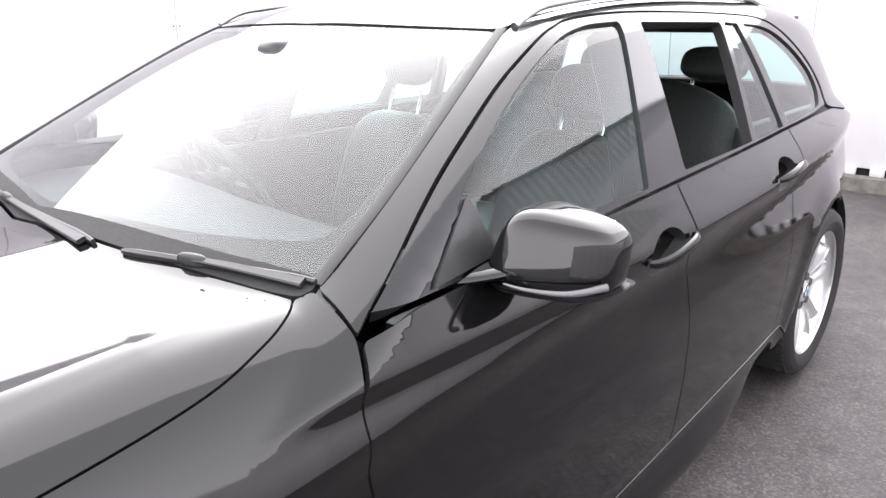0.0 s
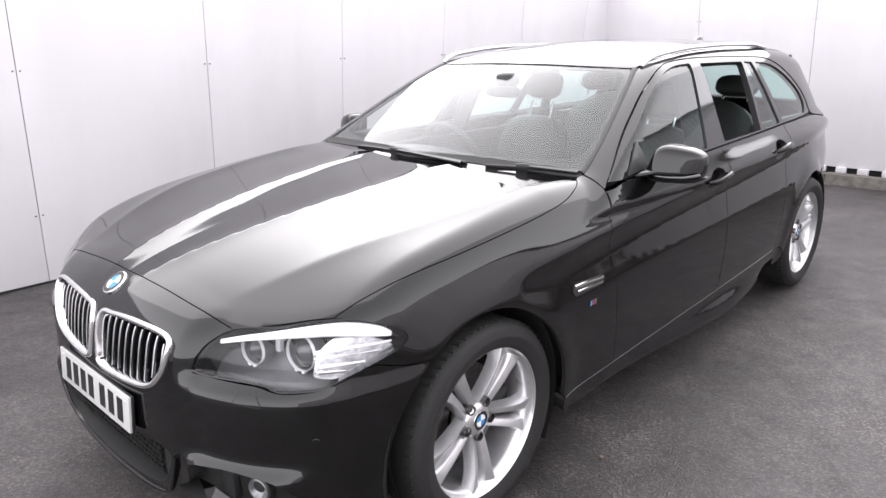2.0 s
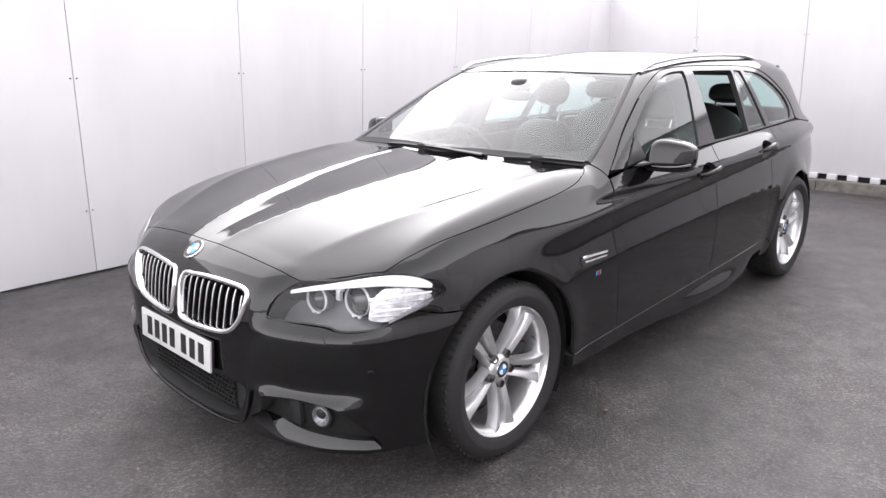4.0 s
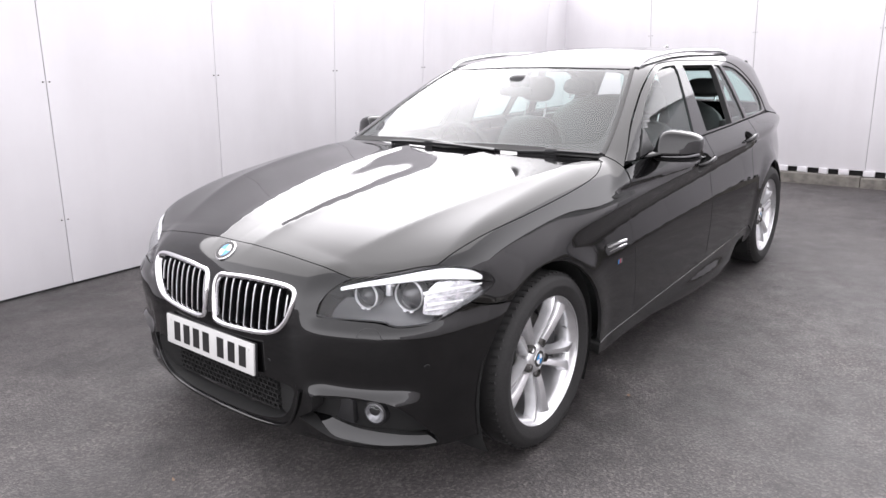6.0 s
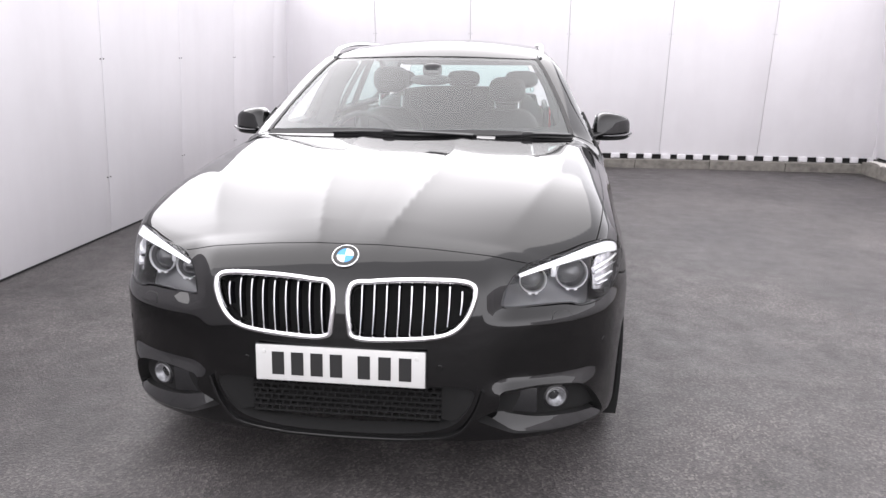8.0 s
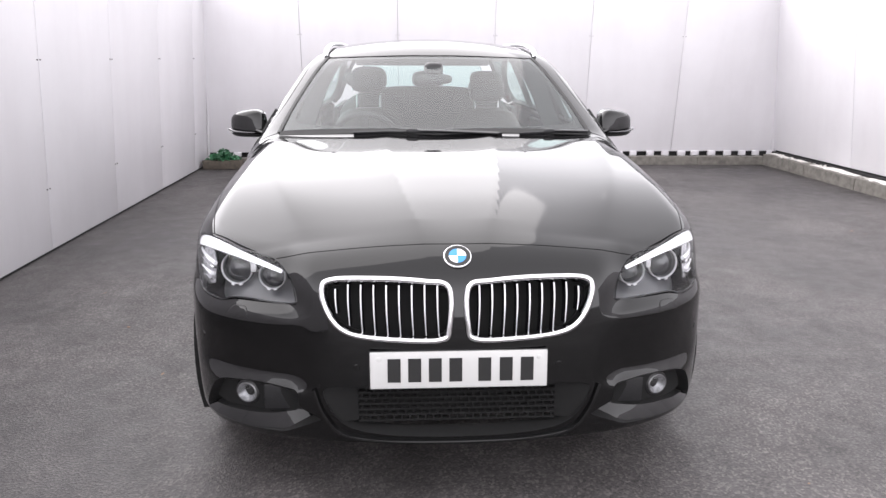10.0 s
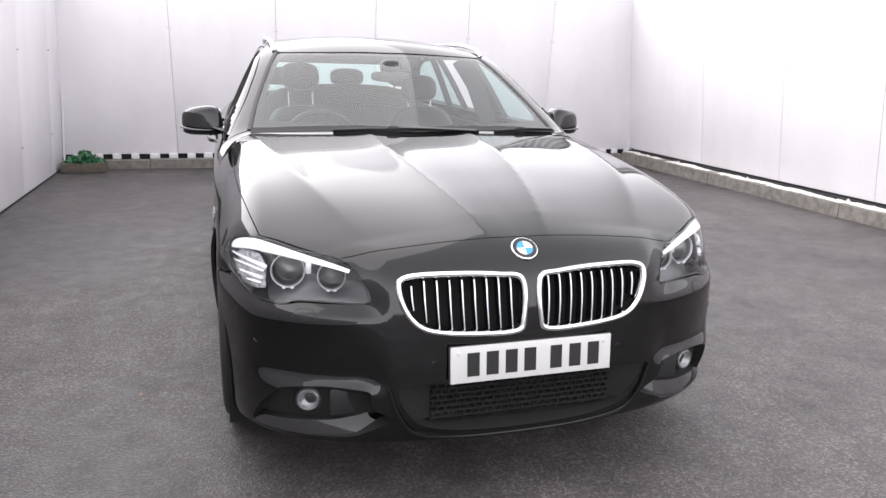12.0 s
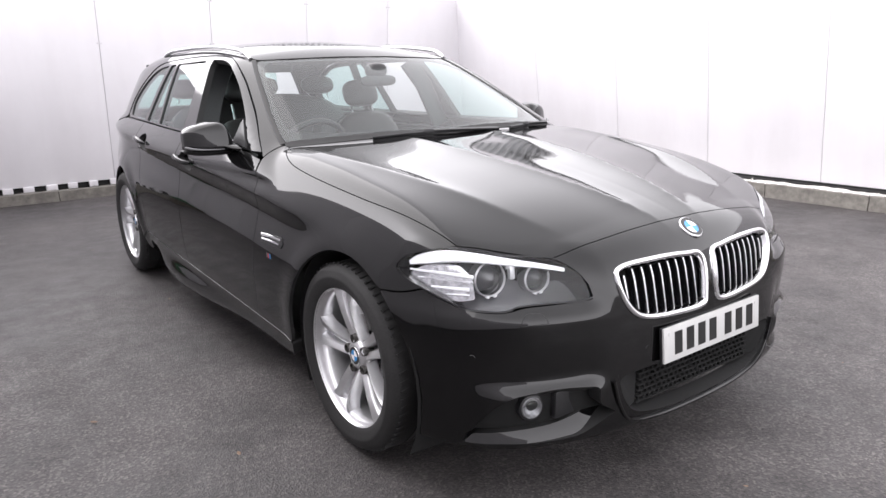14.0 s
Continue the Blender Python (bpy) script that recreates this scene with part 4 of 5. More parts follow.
# screens and side glass; the front window on the driver's side and the rear one on the other are wound down
SCREEN_OUT = whole([T(0, 0.555), T(0.45, 0.62, 0.2), T(0.742, 0.708, 0.03)] + [T(x - 0.002, y, 0.08) for x, y in PILLAR[3:0:-1]] + [T(0.568, 1.36, 0.03), T(0.48, 1.332, 0.1), T(0.3, 1.292, 0.2), T(0, 1.275)])
panel("windscreen", SCREEN, SCREEN_OUT, GLASS, car, "raked clear windscreen", step=0.025, off=-0.003, depth=0.005)
panel("windscreen_seal", SCREEN, whole([T(0, 0.55), T(0.45, 0.615, 0.2), T(0.747, 0.704, 0.03)] + [T(x + 0.002, y, 0.08) for x, y in PILLAR[3:0:-1]] + [T(0.573, 1.369, 0.03), T(0.50, 1.343, 0.1), T(0.3, 1.301, 0.2), T(0, 1.284)]), DARK, car, "black edge of the windscreen", step=0.04, off=-0.008, depth=0.006,
      holes=[whole([T(0, 0.60), T(0.45, 0.665, 0.2), T(0.69, 0.765, 0.05), T(0.677, 0.90, 0.1), T(0.632, 1.065, 0.1), T(0.582, 1.24, 0.08), T(0.54, 1.325, 0.04), T(0.3, 1.268, 0.2), T(0, 1.245)])], hole_depth=0.004)
# raised black moulding between glass and pillar
for sx in (1, -1):
    path, ups = on_form([T(x, y) for x, y in PILLAR[::-1]], 40, 0.0)
    bm = bmesh.new()
    sweep(bm, [Vector((sx * p.x, p.y, p.z)) for p in path], [(-0.016, -0.010), (0.006, -0.010), (0.006, 0.0012), (0.003, 0.0022), (-0.012, 0.0022), (-0.016, 0.0004)], [Vector((sx * u.x, u.y, u.z)) for u in ups])
    part("screen_moulding", bm, SEAL, car, "matt black moulding along the windscreen pillar")
for sx in (1, -1):
    for nm, w in (("front_window", W_F), ("rear_window_pane", W_R), ("fixed_pane", W_Q), ("side_window", W_D)):
        if (nm == "front_window" and sx < 0) or (nm == "rear_window_pane" and sx > 0):
            continue
        owner = {"front_window": front_doors, "rear_window_pane": rear_doors, "fixed_pane": rear_doors}.get(nm)
        panel(nm, SIDE, w, TINT, owner[0 if sx > 0 else 1] if owner else car, "green tinted side glass", step=0.025, off=-0.012, depth=0.004, gap=-0.006, side=sx)
panel("scuttle", TOP, whole([T(0, 0.537), T(0.45, 0.597, 0.2), T(0.70, 0.652, 0.05), T(0.745, 0.670, 0.01), T(0.751, 0.692, 0.01), T(0.74, 0.716, 0.02), T(0.45, 0.643, 0.2), T(0, 0.582)]), SCUTTLE, car, "black plastic scuttle under the windscreen", step=0.03, off=0.0015)

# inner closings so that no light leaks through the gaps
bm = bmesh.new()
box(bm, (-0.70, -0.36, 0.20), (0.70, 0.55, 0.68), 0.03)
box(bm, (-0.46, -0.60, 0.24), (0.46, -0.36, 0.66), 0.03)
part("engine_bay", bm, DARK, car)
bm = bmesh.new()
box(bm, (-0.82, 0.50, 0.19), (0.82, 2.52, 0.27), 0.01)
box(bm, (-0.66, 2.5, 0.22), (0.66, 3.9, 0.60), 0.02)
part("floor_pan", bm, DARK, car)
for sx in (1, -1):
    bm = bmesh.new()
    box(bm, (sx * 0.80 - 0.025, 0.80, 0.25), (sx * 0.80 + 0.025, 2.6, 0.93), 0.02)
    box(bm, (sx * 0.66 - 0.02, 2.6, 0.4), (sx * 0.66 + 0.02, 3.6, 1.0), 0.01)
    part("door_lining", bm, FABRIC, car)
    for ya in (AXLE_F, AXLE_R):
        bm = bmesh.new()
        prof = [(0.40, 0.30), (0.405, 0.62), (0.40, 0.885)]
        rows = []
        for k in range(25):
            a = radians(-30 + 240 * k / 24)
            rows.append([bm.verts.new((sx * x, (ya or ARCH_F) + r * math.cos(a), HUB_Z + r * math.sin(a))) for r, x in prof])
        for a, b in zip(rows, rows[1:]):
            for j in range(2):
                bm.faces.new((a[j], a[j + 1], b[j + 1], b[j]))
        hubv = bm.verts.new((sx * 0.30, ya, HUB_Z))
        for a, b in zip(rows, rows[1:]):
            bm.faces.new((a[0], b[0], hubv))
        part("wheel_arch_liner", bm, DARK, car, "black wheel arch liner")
# headliner
panel("headliner", TOP, whole([T(0, 1.30), T(0.5, 1.36, 0.1), T(0.56, 1.5, 0.1), T(0.54, 2.8, 0.2), T(0.45, 3.45, 0.05), T(0, 3.5)]), HEADLINER, car, "grey roof lining", step=0.08, off=-0.035, depth=0.004)

# ---- wheels ----
def roundel(parent, m, r):
    """A round badge of two blue and two white quarters in a dark ring; x points out of it."""
    bm = bmesh.new()
    lathe(bm, [(0.0, 0.0), (r, 0.0), (r * 1.0, 0.004), (r * 0.96, 0.006), (r * 0.9, 0.0065)], 40, m)
    ringp = part("badge", bm, CHROME, parent, "round badge in a silver rim")
    bm = bmesh.new()
    lathe(bm, [(r * 0.60, 0.0068), (r * 0.92, 0.0066), (r * 0.92, 0.003)], 40, m)
    part("badge_ring", bm, INK, ringp)
    for k in range(4):
        bm = bmesh.new()
        c = bm.verts.new(m @ Vector((0.0072, 0, 0)))
        row = [bm.verts.new(m @ Vector((0.0068, r * 0.62 * math.cos(a), r * 0.62 * math.sin(a)))) for a in [math.pi / 2 * (k + i / 8) for i in range(9)]]
        for a, b in zip(row, row[1:]):
            bm.faces.new((c, a, b))
        part("badge_quarter", bm, BLUE if k % 2 else WHITE, ringp)
    return ringp


def make_wheel(ax, ay, sx, spin):
    """A silver five double-spoke wheel, tyre and brake; local x points out of the car."""
    wheel = new("wheel")
    wheel.parent = car
    wheel["label"] = "silver alloy wheel with five double spokes"
    wheel.matrix_local = Matrix.Translation((ax, ay, HUB_Z)) @ pose(0, 0, 0, 0, 0, 0 if sx > 0 else 180)
    bm = bmesh.new()
    prof = [(0.243, -0.105), (0.258, -0.113), (0.29, -0.12), (0.318, -0.112), (0.331, -0.09), (0.3345, -0.06), (0.335, -0.02), (0.331, -0.018), (0.331, -0.010), (0.335, -0.008), (0.335, 0.008), (0.331, 0.010), (0.331, 0.018), (0.335, 0.02), (0.3345, 0.06), (0.331, 0.09), (0.326, 0.098), (0.318, 0.112), (0.305, 0.117), (0.292, 0.12), (0.288, 0.1215), (0.282, 0.12), (0.262, 0.114), (0.249, 0.107), (0.243, 0.100)]
    lathe(bm, prof, 96)
    part("tyre", bm, RUBBER, wheel, "black road tyre")
    # tread blocks at the shoulder
    bm = bmesh.new()
    for k in range(70):
        a = 2 * math.pi * k / 70
        for s in (-1, 1):
            box(bm, (s * 0.082 - 0.016, -0.0045, 0.3255), (s * 0.082 + 0.016, 0.0045, 0.3345), 0, pose(0, 0, 0, math.degrees(a)) @ pose(0, 0, 0, 0, 0, 14 * s))
    part("tread", bm, RUBBER, wheel, smooth=False)["kind"] = "stuff"
    bm = bmesh.new()
    lathe(bm, [(0.217, -0.10), (0.224, 0.02), (0.228, 0.06), (0.232, 0.074), (0.237, 0.080), (0.242, 0.083), (0.2465, 0.088), (0.251, 0.094), (0.252, 0.101), (0.2495, 0.105), (0.2455, 0.104), (0.242, 0.098)], 96)
    rim = part("rim", bm, ALLOY, wheel, "silver rim")
    for k in range(5):
        for s in (-1, 1):
            bm = bmesh.new()
            rings = []
            n = 12
            for i in range(n + 1):
                t = i / n
                r = 0.045 + t * 0.191
                # the two arms of a pair part near the hub and run out almost side by side
                off = s * (0.0160 + 0.006 * t + 0.012 * t * t)
                half = 0.0132 + 0.0065 * t + 0.06 * max(0, t - 0.72) ** 1.4
                top = 0.056 + 0.020 * math.sin(t * math.pi * 0.72) + 0.012 * t * t
                deep = top - 0.042
                # a sharp ridge towards the outer side, a slope down to the slot between the arms
                sec = [(half * 1.35, deep), (half * 1.0, top - 0.010), (half * 0.80, top), (half * 0.35, top - 0.001), (-half * 0.55, top - 0.009), (-half * 0.85, top - 0.020), (-half * 0.95, deep)]
                sec = [(s * w, h) for w, h in sec]
                if s > 0:
                    sec = sec[::-1]
                a = radians(spin + 72 * k)
                ca, sa = math.cos(a), math.sin(a)
                rings.append([bm.verts.new((h, ca * r - sa * (off + w), sa * r + ca * (off + w))) for w, h in sec])
            for a, b in zip(rings, rings[1:]):
                for j in range(6):
                    bm.faces.new((a[j], a[j + 1], b[j + 1], b[j]))
                bm.faces.new((a[6], a[0], b[0], b[6]))
            bm.faces.new(rings[0])
            bm.faces.new(rings[-1][::-1])
            part("spoke", bm, ALLOY, wheel, angle=28)
    bm = bmesh.new()
    lathe(bm, [(0.0, 0.066), (0.034, 0.066), (0.036, 0.069), (0.046, 0.067), (0.056, 0.058), (0.060, 0.045), (0.060, 0.0)], 48)
    hub = part("hub", bm, ALLOY, wheel)
    for k in range(5):
        a = radians(spin + 72 * k)
        at = Matrix.Translation((0.0, 0.060 * math.cos(a), 0.060 * math.sin(a)))
        bm = bmesh.new()
        lathe(bm, [(0.0, 0.052), (0.012, 0.052), (0.0135, 0.069), (0.0150, 0.070), (0.0165, 0.066), (0.0165, 0.03)], 20, at)
        part("bolt_well", bm, STEEL, wheel, "dark bolt recess")
        bm = bmesh.new()
        lathe(bm, [(0.0, 0.063), (0.0075, 0.063), (0.0085, 0.061), (0.0085, 0.05)], 6, at)
        part("wheel_bolt", bm, STEEL, wheel)
    bm = bmesh.new()
    a = radians(spin + 36)
    sweep(bm, [Vector((0.062, 0.206 * math.cos(a), 0.206 * math.sin(a))), Vector((0.082, 0.198 * math.cos(a), 0.198 * math.sin(a)))], ring_section(0.004, 0.004, 8), (0, 0.3, 0.9))
    part("tyre_valve", bm, SATIN, wheel)
    roundel(wheel, Matrix.Translation((0.066, 0, 0)), 0.033)
    bm = bmesh.new()
    lathe(bm, [(0.075, 0.0), (0.165, 0.0), (0.166, -0.012), (0.165, -0.025), (0.075, -0.025)], 64)
    part("brake_disc", bm, STEEL, wheel, "grey steel brake disc, darkened for the shade in the wheel")
    # near-black disc paints the shade behind the spokes
    bm = bmesh.new()
    lathe(bm, [(0.0, -0.03), (0.217, -0.05), (0.217, -0.06)], 40)
    part("wheel_back", bm, DARK, wheel)
    bm = bmesh.new()
    box(bm, (-0.05, -0.06, 0.10), (0.03, 0.06, 0.19), 0.012, pose(0, 0, 0, -95 if ay < 1 else 95))
    part("brake_caliper", bm, TRIM, wheel, "dark brake caliper")
    return wheel


for wx, wy, spin in ((0.785, AXLE_F, -17), (-0.785, AXLE_F, 29), (0.79, AXLE_R, 20), (-0.79, AXLE_R, 35)):
    make_wheel(wx, wy, 1 if wx > 0 else -1, spin)

# ---- lamps ----
LAMP_IN = m_plain("lamp_grey_plastic", (0.10, 0.10, 0.104), 0.30, 0.0, 0.12, 40)
HALO = m_plain("halo_ring", (0.78, 0.78, 0.79), 0.18, 0.0, 0.03, 40, 0.0, 0.5)
FACET = m_plain("faceted_reflector", (0.60, 0.60, 0.61), 0.22, 1.0, 0.4, 55)
MIRRORED = m_plain("lamp_reflector", (0.85, 0.85, 0.86), 0.25, 0.6, 0.05, 60)
FOG_GREY = m_plain("fog_reflector", (0.24, 0.24, 0.245), 0.3, 0.6, 0.4, 90)
BROW = m_plain("lamp_white", (0.88, 0.88, 0.89), 0.25, 0.0, 0.02, 40)
SMOKE = m_plain("projector_glass", (0.035, 0.035, 0.038), 0.05, 0.0, 0.1, 40, 0.0, 0.6)


def mirror_x(vs, sx):
    return [Vector((sx * v.x, v.y, v.z)) for v in vs]


def brow_w(t):
    """Width of the white strip, thin at the inner end and broad towards the outer one."""
    return 0.008 + 0.029 * math.sin(math.pi * (0.04 + 0.92 * t ** 1.25))


for sx in (1, -1):
    lamp = panel("headlamp", LAMP_C, LAMP, LAMP_IN, car, "clear headlamp with two round projectors and a bright upper strip", side=sx, step=0.03, off=-0.15, depth=0.002, gap=-0.004)
    panel("lamp_bowl", LAMP_C, LAMP, LAMP_IN, lamp, "silver lamp inside", side=sx, step=0.02, off=-0.115, depth=0.0, gap=0.004)
    # rim between body and bowl
    bm = bmesh.new()
    path, ups = on_form(LAMP, 110, -0.056, True)
    sweep(bm, mirror_x(path, sx), slab_section(0.005, 0.112, 0.1), mirror_x(ups, sx), True)
    part("lamp_rim", bm, GLOSS, lamp)
    panel("lamp_lens", LAMP_C, LAMP, LENS, lamp, "clear lens", side=sx, step=0.02, off=-0.001, depth=0.004, gap=0.002)
    # white strip under the upper edge
    path, ups = on_form([LAMP[2], LAMP[4], LAMP[6], LAMP[8], S(-0.35, 0.757)], 40, -0.012)
    side = [(path[min(i + 1, 39)] - path[max(i - 1, 0)]).cross(u).normalized() for i, u in enumerate(ups)]
    line = [p + s * (0.004 + 0.5 * brow_w(i / 39)) for i, (p, s) in enumerate(zip(path, side))][1:39]
    bm = bmesh.new()
    sweep(bm, mirror_x(line, sx), slab_section(1.0, 0.3), mirror_x(ups[1:39], sx), scale=brow_w)
    part("lamp_brow", bm, BROW, lamp, "white upper light strip")
    for c, r in (((0.69, -0.524, 0.704), 0.052), ((0.567, -0.591, 0.698), 0.043)):
        d = Vector((sx * 0.16, -1, 0.10)).normalized()
        m = aim(Vector((sx * c[0], c[1], c[2])) + d * 0.012, d)
        bm = bmesh.new()
        lathe(bm, [(r * 0.925, -0.004), (r * 0.93, 0.003), (r * 0.955, 0.0055), (r * 0.985, 0.004), (r, -0.003)], 48, m)
        ring = part("projector_ring", bm, HALO, lamp, "bright projector ring")
        bm = bmesh.new()
        lathe(bm, [(r * 0.90, -0.03), (r * 0.92, -0.0042), (r * 0.998, -0.0032), (r * 0.98, -0.04)], 48, m)
        part("projector_tube", bm, LAMP_IN, ring)
        bm = bmesh.new()
        lathe(bm, [(0.0, 0.010), (r * 0.3, 0.007), (r * 0.55, -0.001), (r * 0.74, -0.012), (r * 0.90, -0.022)], 40, m)
        part("projector_lens", bm, SMOKE, ring, "smoked projector glass")
        for a in (-14, 14):
            bm = bmesh.new()
            box(bm, (-0.004, -0.005, -r * 1.08), (0.006, 0.005, -r * 0.94), 0.001, m @ pose(0, 0, 0, a))
            part("ring_clip", bm, HALO, ring)
    # bright bracket between the projectors
    bm = bmesh.new()
    box(bm, (-0.008, -0.009, -0.022), (0.008, 0.009, 0.020), 0.004, aim(Vector((sx * 0.632, -0.560, 0.722)), (sx * 0.16, -1, 0.1)))
    box(bm, (-0.006, -0.022, 0.010), (0.006, 0.022, 0.028), 0.004, aim(Vector((sx * 0.630, -0.560, 0.722)), (sx * 0.16, -1, 0.1)))
    part("lamp_bracket", bm, MIRRORED, lamp, "bright bracket between the projectors")
    # bright reflector and its fins at the outer end
    refl = [(0.765, -0.560, 0.668, 0.01), (0.81, -0.521, 0.662, 0.03), (0.849, -0.438, 0.687, 0.04), (0.868, -0.366, 0.708, 0.02), (0.866, -0.362, 0.734, 0.02), (0.84, -0.42, 0.765, 0.03), (0.785, -0.505, 0.772, 0.02), (0.765, -0.545, 0.735, 0.02)]
    panel("lamp_reflector", LAMP_C, refl, FACET, lamp, "bright outer reflector", side=sx, step=0.015, off=-0.034, depth=0.004)
    for k, (p, q, w) in enumerate((((0.765, -0.548, 0.728), (0.868, -0.362, 0.731), 0.015), ((0.765, -0.548, 0.712), (0.862, -0.392, 0.712), 0.008), ((0.775, -0.54, 0.690), (0.845, -0.44, 0.690), 0.013), ((0.775, -0.545, 0.674), (0.825, -0.49, 0.674), 0.009))):
        path, ups = on_form([p, q], 10, -0.018)
        bm = bmesh.new()
        sweep(bm, mirror_x(path, sx), slab_section(w, 0.016), mirror_x(ups, sx), scale=lambda t: 0.8 - 0.45 * t)
        part("reflector_fin", bm, BROW if k in (0, 2) else CHROME, lamp)
    # washer cover outline
    ws = [(0.625, -0.713, 0.604, 0.004), (0.632, -0.693, 0.632, 0.012), (0.676, -0.667, 0.632, 0.012), (0.701, -0.673, 0.600, 0.004)]
    panel("washer_cover", NOSE_C, ws, PAINT, car, "headlamp washer cover", side=sx, step=0.01, off=0.0016, depth=0.003, gap=0.0018)
    panel("washer_gap", NOSE_C, ws, SEAL, car, side=sx, step=0.01, off=0.0007, depth=0.001, gap=0.0)

for sx in (1, -1):
    for x, z in ((0.30, 0.475), (0.80, 0.505)):
        p = np.array(N(x, z)[:3])
        q = form_normal(np.array([p]))[0]
        bm = bmesh.new()
        lathe(bm, [(0.0, 0.0014), (0.0085, 0.0012), (0.0095, 0.0), (0.0105, -0.0015)], 24, aim(Vector(p), q))
        for v in bm.verts:
            v.co.x *= sx
        part("parking_sensor", bm, PAINT, bumper, "small round parking sensor")

# ---- grilles ----
for sx in (1, -1):
    # the sheet behind the bars has the opening's shade in its near-black colour
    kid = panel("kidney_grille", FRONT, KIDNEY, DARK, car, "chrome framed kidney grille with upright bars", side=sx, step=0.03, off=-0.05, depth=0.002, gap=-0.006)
    path, ups = on_form(KIDNEY, 120, 0.0, True)
    bm = bmesh.new()
    sweep(bm, [Vector((sx * p.x, p.y, p.z)) for p in path], [(-0.0085, -0.030), (0.0085, -0.030), (0.0085, 0.003), (0.005, 0.008), (0.0, 0.0095), (-0.005, 0.008), (-0.0085, 0.003)], [Vector((sx * u.x, u.y, u.z)) for u in ups], True)
    part("chrome_frame", bm, CHROME, kid, "chrome kidney frame")
    for k in range(9):
        x = 0.062 + 0.0375 * k
        zt = 0.722 - 0.05 * max(0, (x - 0.33) / 0.06) ** 2 - 0.02 * max(0, (0.06 - x) / 0.04)
        zb = 0.572 + 0.085 * max(0, (x - 0.27) / 0.11) ** 1.6
        pts = [N(x - 0.004, zb), N(x, (zt + zb) / 2), N(x, zt)]
        path, ups = on_form(pts, 9, -0.016)
        bm = bmesh.new()
        sweep(bm, [Vector((sx * p.x, p.y, p.z)) for p in path], [(-0.0045, -0.022), (0.0045, -0.022), (0.0045, 0.0), (0.002, 0.004), (-0.002, 0.004), (-0.0045, 0.0)], [Vector((sx * u.x, u.y, u.z)) for u in ups])
        bar = part("grille_bar", bm, GLOSS, kid, "black bar with a chrome front edge")
        bm = bmesh.new()
        sweep(bm, [Vector((sx * p.x, p.y - 0.004, p.z)) for p in path], ring_section(0.0026, 0.0022, 8), [Vector((sx * u.x, u.y, u.z)) for u in ups], scale=lambda t: 0.55 + 0.45 * min(1, 2.2 * t))
        part("bar_edge", bm, SATIN, bar)

# near-black sheet stands for the shade behind the intake mesh
low = panel("lower_grille", FRONT, INTAKE, DARK, car, "lower intake, its depth painted as a near-black shade sheet", step=0.04, off=-0.06, depth=0.002, gap=-0.01)
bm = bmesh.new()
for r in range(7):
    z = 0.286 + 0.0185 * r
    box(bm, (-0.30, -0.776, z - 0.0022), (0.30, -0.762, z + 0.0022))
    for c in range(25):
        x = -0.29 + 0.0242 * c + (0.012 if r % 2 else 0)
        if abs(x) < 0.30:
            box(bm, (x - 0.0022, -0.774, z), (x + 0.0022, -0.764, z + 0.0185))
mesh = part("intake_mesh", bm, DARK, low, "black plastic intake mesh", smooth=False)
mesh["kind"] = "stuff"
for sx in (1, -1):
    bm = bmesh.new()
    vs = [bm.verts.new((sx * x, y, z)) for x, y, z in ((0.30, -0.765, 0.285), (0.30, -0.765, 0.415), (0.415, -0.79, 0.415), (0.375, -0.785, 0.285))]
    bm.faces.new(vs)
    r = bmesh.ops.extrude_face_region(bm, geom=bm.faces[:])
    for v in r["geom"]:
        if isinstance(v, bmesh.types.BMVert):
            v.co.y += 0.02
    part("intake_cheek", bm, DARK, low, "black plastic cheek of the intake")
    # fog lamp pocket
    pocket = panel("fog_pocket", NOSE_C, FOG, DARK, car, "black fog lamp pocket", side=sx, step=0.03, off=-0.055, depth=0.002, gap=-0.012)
    c = Vector((sx * 0.654, -0.676, 0.341))
    m = aim(c, Vector((sx * 0.28, -1, 0.02)).normalized())
    bm = bmesh.new()
    lathe(bm, [(0.0, -0.014), (0.014, -0.011), (0.024, -0.003), (0.029, 0.004), (0.031, 0.0045), (0.033, 0.003), (0.0335, -0.002), (0.034, -0.04)], 36, m)
    fog = part("fog_lamp", bm, FOG_GREY, pocket, "round fog lamp")
    bm = bmesh.new()
    lathe(bm, [(0.0, 0.013), (0.018, 0.0115), (0.030, 0.007)], 36, m)
    part("fog_lens", bm, LENS, fog)
    bm = bmesh.new()
    lathe(bm, [(0.0335, 0.002), (0.039, -0.001), (0.042, -0.010), (0.042, -0.05)], 36, m)
    part("fog_collar", bm, TRIM, fog)
    bm = bmesh.new()
    box(bm, (sx * 0.545 - 0.05, -0.715, 0.300), (sx * 0.545 + 0.05, -0.690, 0.385), 0.006)
    part("pocket_grille", bm, TRIM, pocket, "dark blank beside the fog lamp")
    # bright blade under the pocket, sloping in from the lower edge
    blade = [N(0.414, 0.297, 0.004), N(0.463, 0.326, 0.004), N(0.484, 0.318, 0.004), N(0.502, 0.288, 0.006), N(0.60, 0.271, 0.03), N(0.80, 0.254, 0.003), N(0.81, 0.236, 0.003), N(0.65, 0.238, 0.05), N(0.53, 0.245, 0.02)]
    panel("bumper_blade", NOSE_C, blade, PAINT, car, "raised lower blade of the bumper", side=sx, step=0.012, depth=0.03, gap=-0.001,
          lift=lambda p: -0.004 - 1.0 * (p[:, 2] - 0.240))
